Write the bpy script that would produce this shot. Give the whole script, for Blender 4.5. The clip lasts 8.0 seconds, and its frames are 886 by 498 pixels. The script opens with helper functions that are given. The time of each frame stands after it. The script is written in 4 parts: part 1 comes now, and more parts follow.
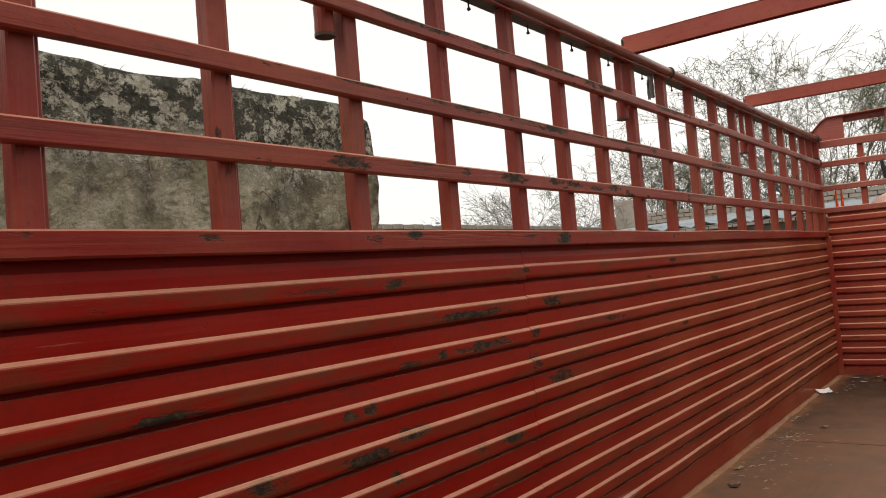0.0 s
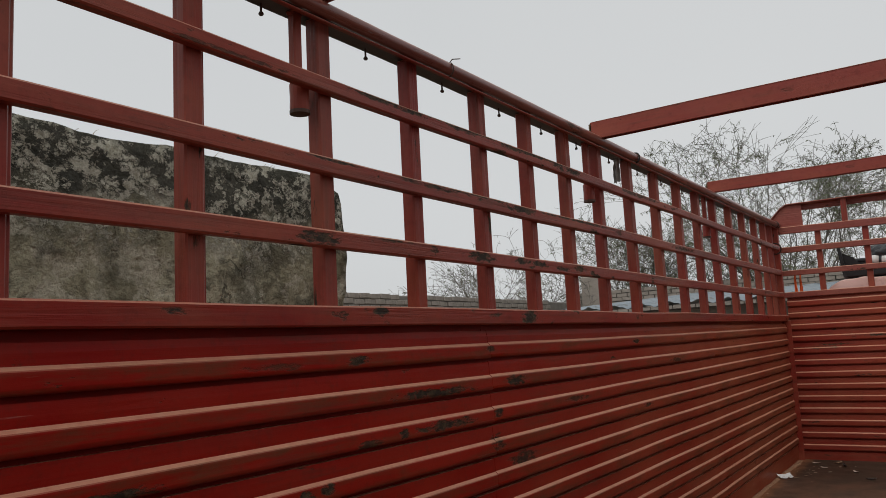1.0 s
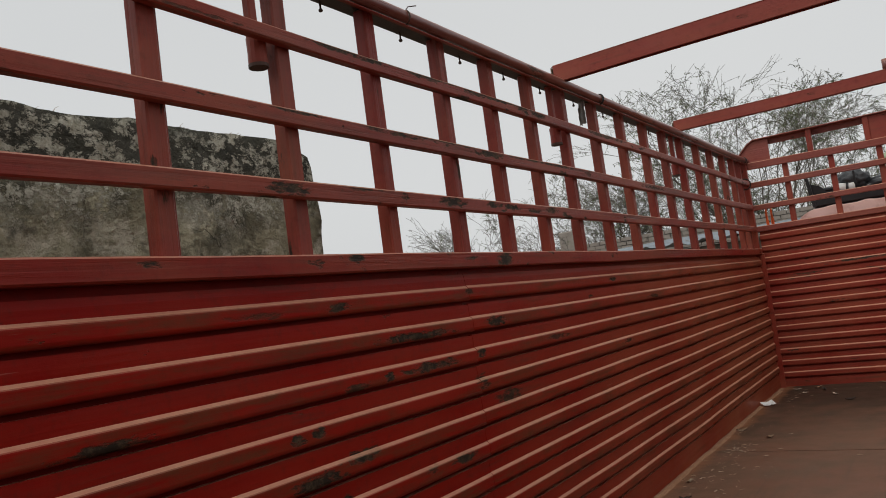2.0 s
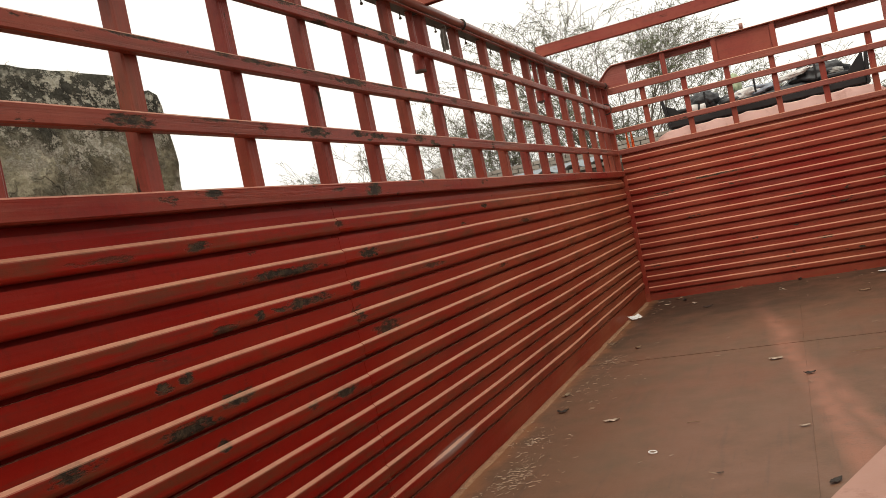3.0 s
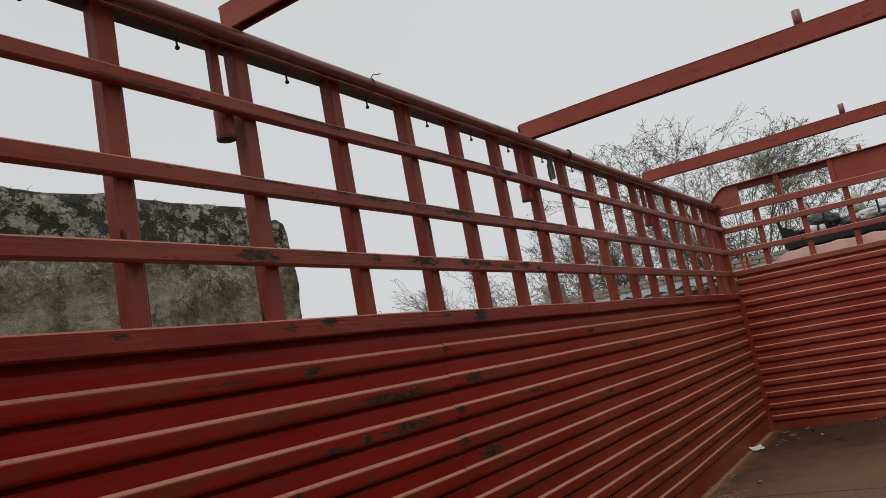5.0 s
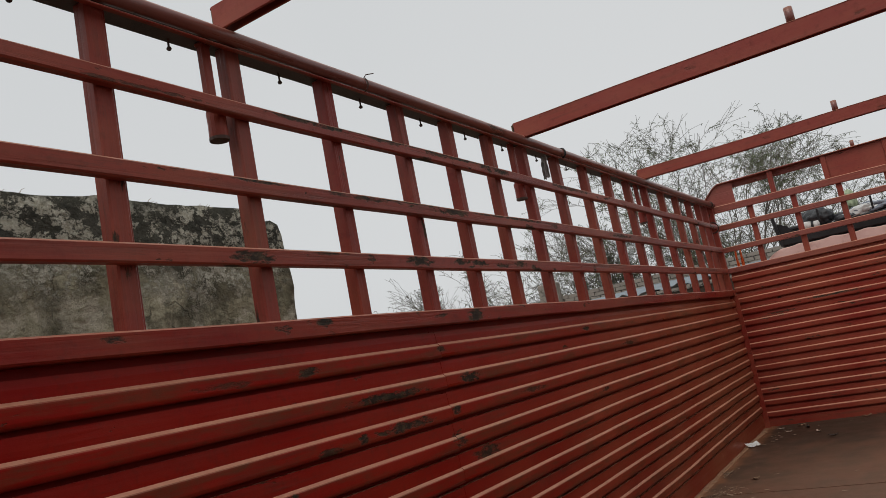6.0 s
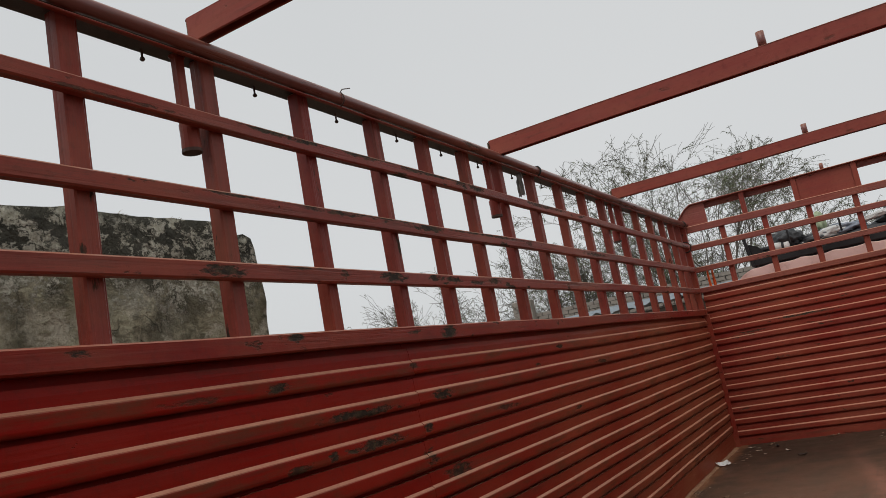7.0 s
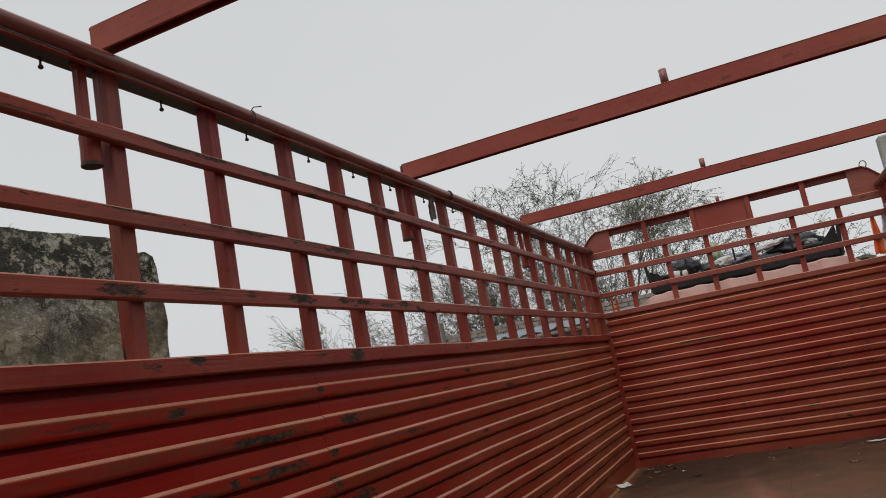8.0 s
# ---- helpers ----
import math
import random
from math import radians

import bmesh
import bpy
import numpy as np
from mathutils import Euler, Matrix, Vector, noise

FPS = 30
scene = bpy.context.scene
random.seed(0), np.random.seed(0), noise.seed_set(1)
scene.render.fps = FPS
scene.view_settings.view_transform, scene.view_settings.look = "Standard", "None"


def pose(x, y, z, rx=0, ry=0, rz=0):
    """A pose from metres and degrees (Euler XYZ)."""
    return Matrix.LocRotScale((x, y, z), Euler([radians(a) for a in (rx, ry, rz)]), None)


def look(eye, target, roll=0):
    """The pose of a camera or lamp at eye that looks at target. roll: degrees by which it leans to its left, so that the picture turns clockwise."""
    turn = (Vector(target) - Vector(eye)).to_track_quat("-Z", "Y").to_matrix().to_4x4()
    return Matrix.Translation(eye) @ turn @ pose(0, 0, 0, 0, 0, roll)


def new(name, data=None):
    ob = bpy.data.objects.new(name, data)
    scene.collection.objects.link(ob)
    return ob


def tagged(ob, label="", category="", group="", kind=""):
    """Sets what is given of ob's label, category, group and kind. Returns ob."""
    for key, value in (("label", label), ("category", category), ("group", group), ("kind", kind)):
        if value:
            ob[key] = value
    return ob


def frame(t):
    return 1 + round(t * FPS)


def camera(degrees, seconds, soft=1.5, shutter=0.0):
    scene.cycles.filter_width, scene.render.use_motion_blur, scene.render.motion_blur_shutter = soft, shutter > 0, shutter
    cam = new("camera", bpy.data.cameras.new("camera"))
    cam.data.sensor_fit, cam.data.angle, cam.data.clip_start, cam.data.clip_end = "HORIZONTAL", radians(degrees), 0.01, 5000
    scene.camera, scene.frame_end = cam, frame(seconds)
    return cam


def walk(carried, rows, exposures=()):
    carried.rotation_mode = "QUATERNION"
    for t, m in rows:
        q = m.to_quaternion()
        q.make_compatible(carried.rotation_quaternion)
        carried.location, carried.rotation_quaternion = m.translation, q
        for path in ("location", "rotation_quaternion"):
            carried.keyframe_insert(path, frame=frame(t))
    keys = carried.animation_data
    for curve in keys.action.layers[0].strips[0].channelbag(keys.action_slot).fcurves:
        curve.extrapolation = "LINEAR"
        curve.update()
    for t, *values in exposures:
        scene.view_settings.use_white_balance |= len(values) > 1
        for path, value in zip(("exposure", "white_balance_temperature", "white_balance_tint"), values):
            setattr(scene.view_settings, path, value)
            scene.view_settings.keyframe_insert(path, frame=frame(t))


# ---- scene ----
cam = camera(59.3, 8.0, soft=0.5, shutter=0.12)
PATH = [
    (0, (1.2459, 0.3966, 0.9866), (0.0533, 2.0004, 1.0620), -4.67),
    (0.5, (1.2534, 0.4047, 0.9999), (0.1398, 2.0554, 1.1873), -3.42),
    (1, (1.2551, 0.3899, 1.0070), (0.1479, 2.0370, 1.2544), -2.93),
    (1.2, (1.2510, 0.3890, 0.9935), (0.1177, 2.0179, 1.2436), -3.41),
    (2.3, (1.2814, 0.3767, 0.9156), (0.2832, 2.1063, 1.0267), -10.66),
    (2.5, (1.2777, 0.4035, 0.9058), (0.3707, 2.1851, 0.9621), -11.57),
    (3, (1.2618, 0.4348, 0.8950), (0.4367, 2.2564, 0.8579), -11.60),
    (3.5, (1.2771, 0.4032, 0.9012), (0.3274, 2.1625, 0.9562), -11.46),
    (4, (1.3120, 0.3616, 0.9113), (0.2777, 2.0563, 1.1518), -10.37),
    (4.5, (1.3226, 0.3666, 0.9213), (0.3051, 2.0606, 1.2292), -10.27),
    (6, (1.3243, 0.3752, 0.9217), (0.3234, 2.0799, 1.2255), -11.10),
    (6.5, (1.3244, 0.3767, 0.9214), (0.3641, 2.1009, 1.2452), -10.76),
    (7, (1.3231, 0.3839, 0.9227), (0.3856, 2.1191, 1.2549), -10.68),
    (7.5, (1.3204, 0.3846, 0.9211), (0.4314, 2.1453, 1.2520), -10.38),
    (8, (1.3236, 0.3867, 0.9260), (0.5999, 2.2187, 1.2721), -10.66),
]
EXPOSURES = [(0, 0.56, 6950, 10), (0.3, 0.36, 6750, 10), (0.5, 0.16, 6650, 10), (0.7, -0.05, 6550, 10), (1, -0.16, 6450, 10), (2.5, 0.08, 6650, 10), (3, 0.68, 7200, 10), (3.5, 0.72, 7200, 10),
    (4, -0.02, 6550, 10), (4.5, -0.13, 6450, 10), (6.5, -0.11, 6450, 10), (8, -0.12, 6450, 10)]
walk(cam, [(t, look(eye, target, roll)) for t, eye, target, roll in PATH], EXPOSURES)

# world: overcast daylight, a pale grey sky with a broad weak sun behind the cloud
world = bpy.data.worlds.new("overcast_sky")
scene.world = world
world.use_nodes = True
wt = world.node_tree
sky = wt.nodes.new("ShaderNodeTexSky")
sky.sky_type = "NISHITA"
sky.sun_disc = False
sky.sun_elevation, sky.sun_rotation = radians(58), radians(176)
sky.air_density, sky.dust_density = 1.0, 4.0
pale = wt.nodes.new("ShaderNodeHueSaturation")
pale.inputs["Saturation"].default_value = 0.12
cloud = wt.nodes.new("ShaderNodeMixRGB")
cloud.inputs["Fac"].default_value = 0.82
drift = wt.nodes.new("ShaderNodeTexNoise")
drift.inputs["Scale"].default_value, drift.inputs["Detail"].default_value = 1.3, 3.0
wt.links.new(wt.nodes.new("ShaderNodeTexCoord").outputs["Generated"], drift.inputs["Vector"])
veil = wt.nodes.new("ShaderNodeMixRGB")
veil.inputs["Color1"].default_value, veil.inputs["Color2"].default_value = (7.15, 7.4, 7.5, 1), (8.35, 8.42, 8.38, 1)
wt.links.new(drift.outputs["Fac"], veil.inputs["Fac"])
wt.links.new(veil.outputs[0], cloud.inputs["Color2"])
wt.links.new(sky.outputs[0], pale.inputs["Color"])
wt.links.new(pale.outputs[0], cloud.inputs["Color1"])
wt.links.new(cloud.outputs[0], wt.nodes["Background"].inputs["Color"])
wt.nodes["Background"].inputs["Strength"].default_value = 0.1

sun = new("sun", bpy.data.lights.new("sun", "SUN"))
sun.data.energy, sun.data.angle, sun.data.color = 1.2, radians(50), (1.0, 0.97, 0.93)
sun.matrix_world = look((0.4, -5.6, 9), (0, 0, 0))


# ---- materials ----
def material(name):
    m = bpy.data.materials.new(name)
    m.use_nodes = True
    return m, m.node_tree, m.node_tree.nodes["Principled BSDF"]


def node(nt, kind, **values):
    n = nt.nodes.new(kind)
    for key, value in values.items():
        n.inputs[key].default_value = value
    return n


def coords(nt, scale=(1, 1, 1)):
    tc = nt.nodes.new("ShaderNodeTexCoord")
    mp = node(nt, "ShaderNodeMapping", Scale=scale)
    nt.links.new(tc.outputs["Object"], mp.inputs["Vector"])
    return mp.outputs["Vector"]


def noisy(nt, vector, scale, detail=6.0, rough=0.6):
    n = node(nt, "ShaderNodeTexNoise", Scale=scale, Detail=detail, Roughness=rough)
    nt.links.new(vector, n.inputs["Vector"])
    return n.outputs["Fac"]


def ramp(nt, value, a, b, lo=0.0, hi=1.0):
    r = node(nt, "ShaderNodeMapRange", **{"From Min": a, "From Max": b, "To Min": lo, "To Max": hi})
    nt.links.new(value, r.inputs["Value"])
    return r.outputs["Result"]


def mix(nt, fac, a, b):
    m = nt.nodes.new("ShaderNodeMixRGB")
    for socket, v in ((m.inputs["Fac"], fac), (m.inputs["Color1"], a), (m.inputs["Color2"], b)):
        if isinstance(v, (tuple, float, int)):
            socket.default_value = (*v, 1) if isinstance(v, tuple) else v
        else:
            nt.links.new(v, socket)
    return m.outputs["Color"]


def calc(nt, op, a, b=0.0):
    m = nt.nodes.new("ShaderNodeMath")
    m.operation = op
    for socket, v in zip(m.inputs, (a, b)):
        if isinstance(v, (float, int)):
            socket.default_value = v
        else:
            nt.links.new(v, socket)
    return m.outputs[0]


def bump(nt, bsdf, height, strength, distance):
    b = node(nt, "ShaderNodeBump", Strength=strength, Distance=distance)
    nt.links.new(height, b.inputs["Height"])
    nt.links.new(b.outputs[0], bsdf.inputs["Normal"])


def paint(name, axis, red, faded, worn=0.66, spots=(), gloss=0.42, dusty=0.8, crazed=0.25, spec=0.24, film_end=0.0, grain=0.0):
    """Old brushed oil paint on steel: streaks along one axis, fading, chips down to dark primer, dust. dusty: strength
    of dust and painted highlight on upward faces.
    """
    m, nt, bs = material(name)
    along = [14.0, 14.0, 14.0]
    along["xyz".index(axis)] = 0.7
    flat = coords(nt)
    streak = noisy(nt, coords(nt, along), 3.0, 8, 0.65)
    broad = noisy(nt, flat, 1.7, 5, 0.55)
    fine = noisy(nt, flat, 38.0, 6, 0.7)
    tone = ramp(nt, calc(nt, "ADD", calc(nt, "MULTIPLY", broad, 0.6), calc(nt, "MULTIPLY", streak, 0.4)), 0.4, 0.62)
    col = mix(nt, tone, red, faded)
    # dark grime rubbed into the brush marks
    grime = calc(nt, "MULTIPLY", ramp(nt, streak, 0.52, 0.68), ramp(nt, noisy(nt, flat, 2.6, 4), 0.45, 0.6))
    col = mix(nt, calc(nt, "MULTIPLY", grime, 0.6), col, (0.075, 0.03, 0.02))
    col = mix(nt, ramp(nt, fine, 0.52, 0.74, 0, 0.45), col, (0.10, 0.016, 0.010))
    # brown dust film in broad patches
    film = ramp(nt, noisy(nt, coords(nt, (0.8, 0.8, 1.6)), 1.3, 6, 0.65), 0.42, 0.68, 0.0, 0.36)
    if film_end:
        # the dust lies thicker towards the front of the bed
        place = nt.nodes.new("ShaderNodeSeparateXYZ")
        nt.links.new(flat, place.inputs[0])
        film = calc(nt, "ADD", calc(nt, "MULTIPLY", film, 0.25), calc(nt, "MULTIPLY", ramp(nt, place.outputs[1], 2.2, 5.5, 0.0, film_end), ramp(nt, broad, 0.35, 0.6, 0.5, 1.0)))
        # brown smears on the proud rib faces, drawn out along the ribs
        smear = noisy(nt, coords(nt, (1.0, 1.6, 14.0)), 2.1, 8, 0.68)
        proud = ramp(nt, place.outputs[0], -0.007, -0.002)
        smear = calc(nt, "MULTIPLY", calc(nt, "MULTIPLY", ramp(nt, smear, 0.44, 0.6), proud), ramp(nt, noisy(nt, flat, 14, 6, 0.7), 0.3, 0.6, 0.4, 1.0))
    col = mix(nt, film, col, (0.36, 0.125, 0.06))
    if film_end:
        col = mix(nt, calc(nt, "MULTIPLY", smear, 0.75), col, (0.105, 0.045, 0.02))
    # long hairline cracks and smudges along the brush direction
    hair = noisy(nt, coords(nt, [c * 1.7 for c in along]), 2.4, 6, 0.6)
    lines = calc(nt, "MULTIPLY", ramp(nt, calc(nt, "ABSOLUTE", calc(nt, "SUBTRACT", hair, 0.5)), 0.02, 0.004), ramp(nt, noisy(nt, flat, 3.3, 4), 0.44, 0.6))
    smudge = ramp(nt, noisy(nt, coords(nt, [c * 0.35 for c in along]), 2.2, 7, 0.7), 0.52, 0.66)
    col = mix(nt, calc(nt, "MULTIPLY", calc(nt, "MAXIMUM", calc(nt, "MULTIPLY", lines, 0.6), calc(nt, "MULTIPLY", smudge, 0.75)), crazed), col, (0.075, 0.046, 0.034))
    if grain:
        # open grain and weathering drawn out along the bar, in patches
        long = [48.0, 48.0, 48.0]
        long["xyz".index(axis)] = 1.3
        check = noisy(nt, coords(nt, long), 1.0, 7, 0.62)
        patch = ramp(nt, noisy(nt, coords(nt, [c * 0.11 for c in long]), 9.0, 5, 0.6), 0.44, 0.62)
        if axis == "y":
            # the paint has held better towards the tail
            held = nt.nodes.new("ShaderNodeSeparateXYZ")
            nt.links.new(flat, held.inputs[0])
            patch = calc(nt, "MULTIPLY", patch, ramp(nt, held.outputs[1], 1.6, 2.0, 0.25, 1.0))
        weather = calc(nt, "MULTIPLY", ramp(nt, check, 0.47, 0.6), calc(nt, "ADD", calc(nt, "MULTIPLY", patch, 0.88), 0.12))
        col = mix(nt, calc(nt, "MULTIPLY", weather, grain), col, (0.07, 0.034, 0.026))
    # chips
    stretch = [22.0, 22.0, 22.0]
    stretch["xyz".index(axis)] = 7.0
    chip = noisy(nt, coords(nt, stretch), 1.0, 7, 0.62)
    mask = calc(nt, "MULTIPLY", ramp(nt, chip, worn - 0.02, worn + 0.045), ramp(nt, noisy(nt, flat, 1.1, 3), 0.42, 0.55))
    if spots:
        sep = nt.nodes.new("ShaderNodeSeparateXYZ")
        nt.links.new(flat, sep.inputs[0])
        run = sep.outputs["XYZ".index(axis.upper())]
        ragged = noisy(nt, coords(nt, [c * 4.5 for c in stretch]), 1.0, 8, 0.68)
        patchy = noisy(nt, coords(nt, [c * 1.6 for c in stretch]), 1.0, 4, 0.6)
        ragged = calc(nt, "ADD", calc(nt, "MULTIPLY", ragged, 0.6), calc(nt, "MULTIPLY", patchy, 0.4))
        for at, z, half, high, dark in spots:
            u = calc(nt, "DIVIDE", calc(nt, "SUBTRACT", run, at), half * 1.15)
            v = calc(nt, "DIVIDE", calc(nt, "SUBTRACT", sep.outputs[2], z), high * 1.1)
            d = calc(nt, "ADD", calc(nt, "MULTIPLY", u, u), calc(nt, "MULTIPLY", v, v))
            hit = calc(nt, "SUBTRACT", calc(nt, "MULTIPLY", ragged, 5.0), calc(nt, "ADD", d, 2.12))
            mask = calc(nt, "MAXIMUM", mask, calc(nt, "MULTIPLY", ramp(nt, hit, -0.25, 0.35), dark))
    if film_end:
        # one stretch of the lowest rib rubbed down to bare metal
        u = calc(nt, "DIVIDE", calc(nt, "SUBTRACT", place.outputs[1], 2.97), 0.26)
        v = calc(nt, "DIVIDE", calc(nt, "SUBTRACT", place.outputs[2], 0.126), 0.022)
        d = calc(nt, "ADD", calc(nt, "MULTIPLY", u, u), calc(nt, "MULTIPLY", v, v))
        rubbed = ramp(nt, calc(nt, "ADD", d, calc(nt, "MULTIPLY", streak, 1.2)), 1.5, 0.5)
        col = mix(nt, calc(nt, "MULTIPLY", rubbed, 0.75), col, (0.42, 0.36, 0.33))
    rim = calc(nt, "MINIMUM", calc(nt, "MULTIPLY", mask, 3.0), 1.0)
    col = mix(nt, calc(nt, "MULTIPLY", rim, 0.8), col, (0.075, 0.03, 0.016))
    col = mix(nt, ramp(nt, mask, 0.35, 0.7), col, mix(nt, ramp(nt, fine, 0.45, 0.7), (0.028, 0.021, 0.015), (0.115, 0.075, 0.043)))
    # road dust on whatever faces up, its colour raised to paint rib highlights too
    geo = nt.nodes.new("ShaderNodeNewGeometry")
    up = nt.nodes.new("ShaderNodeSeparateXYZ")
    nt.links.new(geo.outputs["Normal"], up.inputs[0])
    dust_glint = calc(nt, "MULTIPLY", ramp(nt, up.outputs[2], 0.28, 0.74), ramp(nt, calc(nt, "ADD", calc(nt, "MULTIPLY", fine, 0.5), calc(nt, "MULTIPLY", streak, 0.5)), 0.3, 0.6, 0.6, 1.0))
    col = mix(nt, calc(nt, "MULTIPLY", dust_glint, dusty), col, (0.66, 0.345, 0.225))
    # pale specks and scratches
    scratch = noisy(nt, coords(nt, [c * 3.1 for c in along]), 2.0, 3, 0.5)
    col = mix(nt, calc(nt, "MULTIPLY", ramp(nt, scratch, 0.74, 0.8), 0.5), col, (0.5, 0.3, 0.24))
    nt.links.new(col, bs.inputs["Base Color"])
    nt.links.new(ramp(nt, calc(nt, "ADD", streak, mask), 0.3, 1.2, gloss - 0.06, gloss + 0.3), bs.inputs["Roughness"])
    bs.inputs["Specular IOR Level"].default_value = spec
    height = calc(nt, "SUBTRACT", calc(nt, "ADD", calc(nt, "MULTIPLY", streak, 0.5), calc(nt, "MULTIPLY", fine, 0.25)), mask)
    if grain:
        height = calc(nt, "SUBTRACT", height, calc(nt, "MULTIPLY", weather, 0.8))
    bump(nt, bs, height, 0.5, 0.004)
    return m


RED, FADED = (0.235, 0.0045, 0.0028), (0.27, 0.011, 0.005)
PALE_RED, PALE_FADED = (0.225, 0.025, 0.017), (0.262, 0.054, 0.038)
SPOTS = [(1.86, 0.984, 0.05, 0.014, 0.75), (1.59, 0.979, 0.1, 0.01, 0.4), (2.19, 0.879, 0.2, 0.016, 0.85), (2.65, 0.889, 0.085, 0.019, 1), (2.035, 0.786, 0.022, 0.018, 1), (2.25, 0.788, 0.15, 0.017, 0.95), (1.9, 0.776, 0.06, 0.013, 0.6), (1.672, 0.69, 0.028, 0.015, 1), (1.743, 0.698, 0.026, 0.015, 1), (1.728, 0.588, 0.1, 0.022, 1), (1.89, 0.612, 0.085, 0.02, 1), (1.43, 0.604, 0.085, 0.02, 0.9), (1.205, 0.775, 0.104, 0.015, 0.8), (2.345, 0.504, 0.07, 0.019, 0.95), (2.19, 0.511, 0.04, 0.016, 0.95), (1.817, 0.519, 0.03, 0.0163, 0.9), (3.751, 0.985, 0.045, 0.014, 0.9), (2.515, 0.705, 0.05, 0.03, 0.8), (2.68, 0.636, 0.1, 0.026, 0.65), (2.52, 0.795, 0.03, 0.016, 0.7), (2.50, 0.992, 0.03, 0.012, 0.6), (3.86, 0.70, 0.065, 0.0125, 0.6), (3.1, 0.79, 0.12, 0.012, 0.5), (4.3, 0.88, 0.1, 0.012, 0.55)]
RAIL_SPOTS = [(2.3, 1.679, 0.5, 0.006, 0.75), (2.9, 1.677, 0.4, 0.008, 0.75), (2.4, 1.475, 0.5, 0.006, 0.7), (3.2, 1.472, 0.4, 0.008, 0.7), (1.5, 1.655, 0.25, 0.006, 0.5), (1.74, 1.277, 0.075, 0.02, 0.95), (1.685, 1.275, 0.03, 0.01, 0.7), (2.042, 1.293, 0.09, 0.008, 0.75), (2.211, 1.279, 0.022, 0.016, 0.8), (2.478, 1.28, 0.09, 0.02, 0.9), (2.734, 1.284, 0.05, 0.016, 0.95), (2.87, 1.277, 0.075, 0.014, 0.9), (3.06, 1.274, 0.06, 0.012, 0.8), (3.217, 1.28, 0.07, 0.016, 0.85), (1.996, 1.676, 0.13, 0.012, 0.95), (2.103, 1.671, 0.11, 0.01, 0.9), (2.43, 1.676, 0.13, 0.011, 0.85), (2.704, 1.674, 0.12, 0.012, 0.85), (3.214, 1.668, 0.07, 0.014, 0.9), (1.80, 1.473, 0.12, 0.007, 0.7), (2.218, 1.466, 0.14, 0.008, 0.7), (2.76, 1.463, 0.12, 0.016, 0.95), (1.941, 1.102, 0.032, 0.015, 0.9), (2.734, 1.086, 0.07, 0.024, 0.95), (1.328, 1.099, 0.04, 0.008, 0.7), (2.52, 1.097, 0.05, 0.01, 0.8), (3.93, 1.672, 0.3, 0.012, 0.6), (4.6, 1.46, 0.2, 0.014, 0.7)]
FRONT_SPOTS = [(0.758, 0.928, 0.25, 0.013, 0.7), (0.318, 0.867, 0.14, 0.012, 0.7), (1.065, 1.174, 0.08, 0.01, 0.6), (1.443, 0.274, 0.07, 0.012, 0.7), (1.935, 0.653, 0.1, 0.012, 0.6), (1.3, 0.642, 0.12, 0.008, 0.5)]

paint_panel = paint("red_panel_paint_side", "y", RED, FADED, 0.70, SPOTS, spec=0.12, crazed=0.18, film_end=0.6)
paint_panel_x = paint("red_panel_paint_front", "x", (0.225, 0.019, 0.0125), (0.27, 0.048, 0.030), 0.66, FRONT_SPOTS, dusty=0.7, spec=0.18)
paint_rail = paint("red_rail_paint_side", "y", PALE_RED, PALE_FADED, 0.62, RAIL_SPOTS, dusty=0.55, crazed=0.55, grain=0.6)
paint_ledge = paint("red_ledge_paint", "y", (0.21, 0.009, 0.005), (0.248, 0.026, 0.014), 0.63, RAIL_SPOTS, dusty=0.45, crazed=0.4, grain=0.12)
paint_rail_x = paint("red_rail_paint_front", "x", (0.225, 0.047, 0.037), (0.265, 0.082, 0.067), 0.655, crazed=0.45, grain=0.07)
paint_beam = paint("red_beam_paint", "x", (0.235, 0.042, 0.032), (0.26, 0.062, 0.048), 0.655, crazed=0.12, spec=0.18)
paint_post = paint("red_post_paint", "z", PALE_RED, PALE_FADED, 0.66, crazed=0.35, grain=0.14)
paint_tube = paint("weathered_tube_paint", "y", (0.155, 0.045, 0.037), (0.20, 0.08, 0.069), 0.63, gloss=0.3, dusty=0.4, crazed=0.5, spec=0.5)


def speckled(name, a, b, scale, rough, c=None, relief=0.3, depth=0.004, metal=0.0):
    """A plain worn surface: two colours at two scales, with fine relief."""
    m, nt, bs = material(name)
    v = coords(nt)
    big, small = noisy(nt, v, scale, 6), noisy(nt, v, scale * 9, 6, 0.7)
    col = mix(nt, ramp(nt, calc(nt, "ADD", calc(nt, "MULTIPLY", big, 0.65), calc(nt, "MULTIPLY", small, 0.35)), 0.36, 0.64), a, b)
    if c:
        col = mix(nt, ramp(nt, noisy(nt, v, scale * 3, 8, 0.7), 0.56, 0.66), col, c)
    nt.links.new(col, bs.inputs["Base Color"])
    bs.inputs["Metallic"].default_value = metal
    nt.links.new(ramp(nt, small, 0.3, 0.7, rough - 0.08, rough + 0.1), bs.inputs["Roughness"])
    bump(nt, bs, small, relief, depth)
    return m


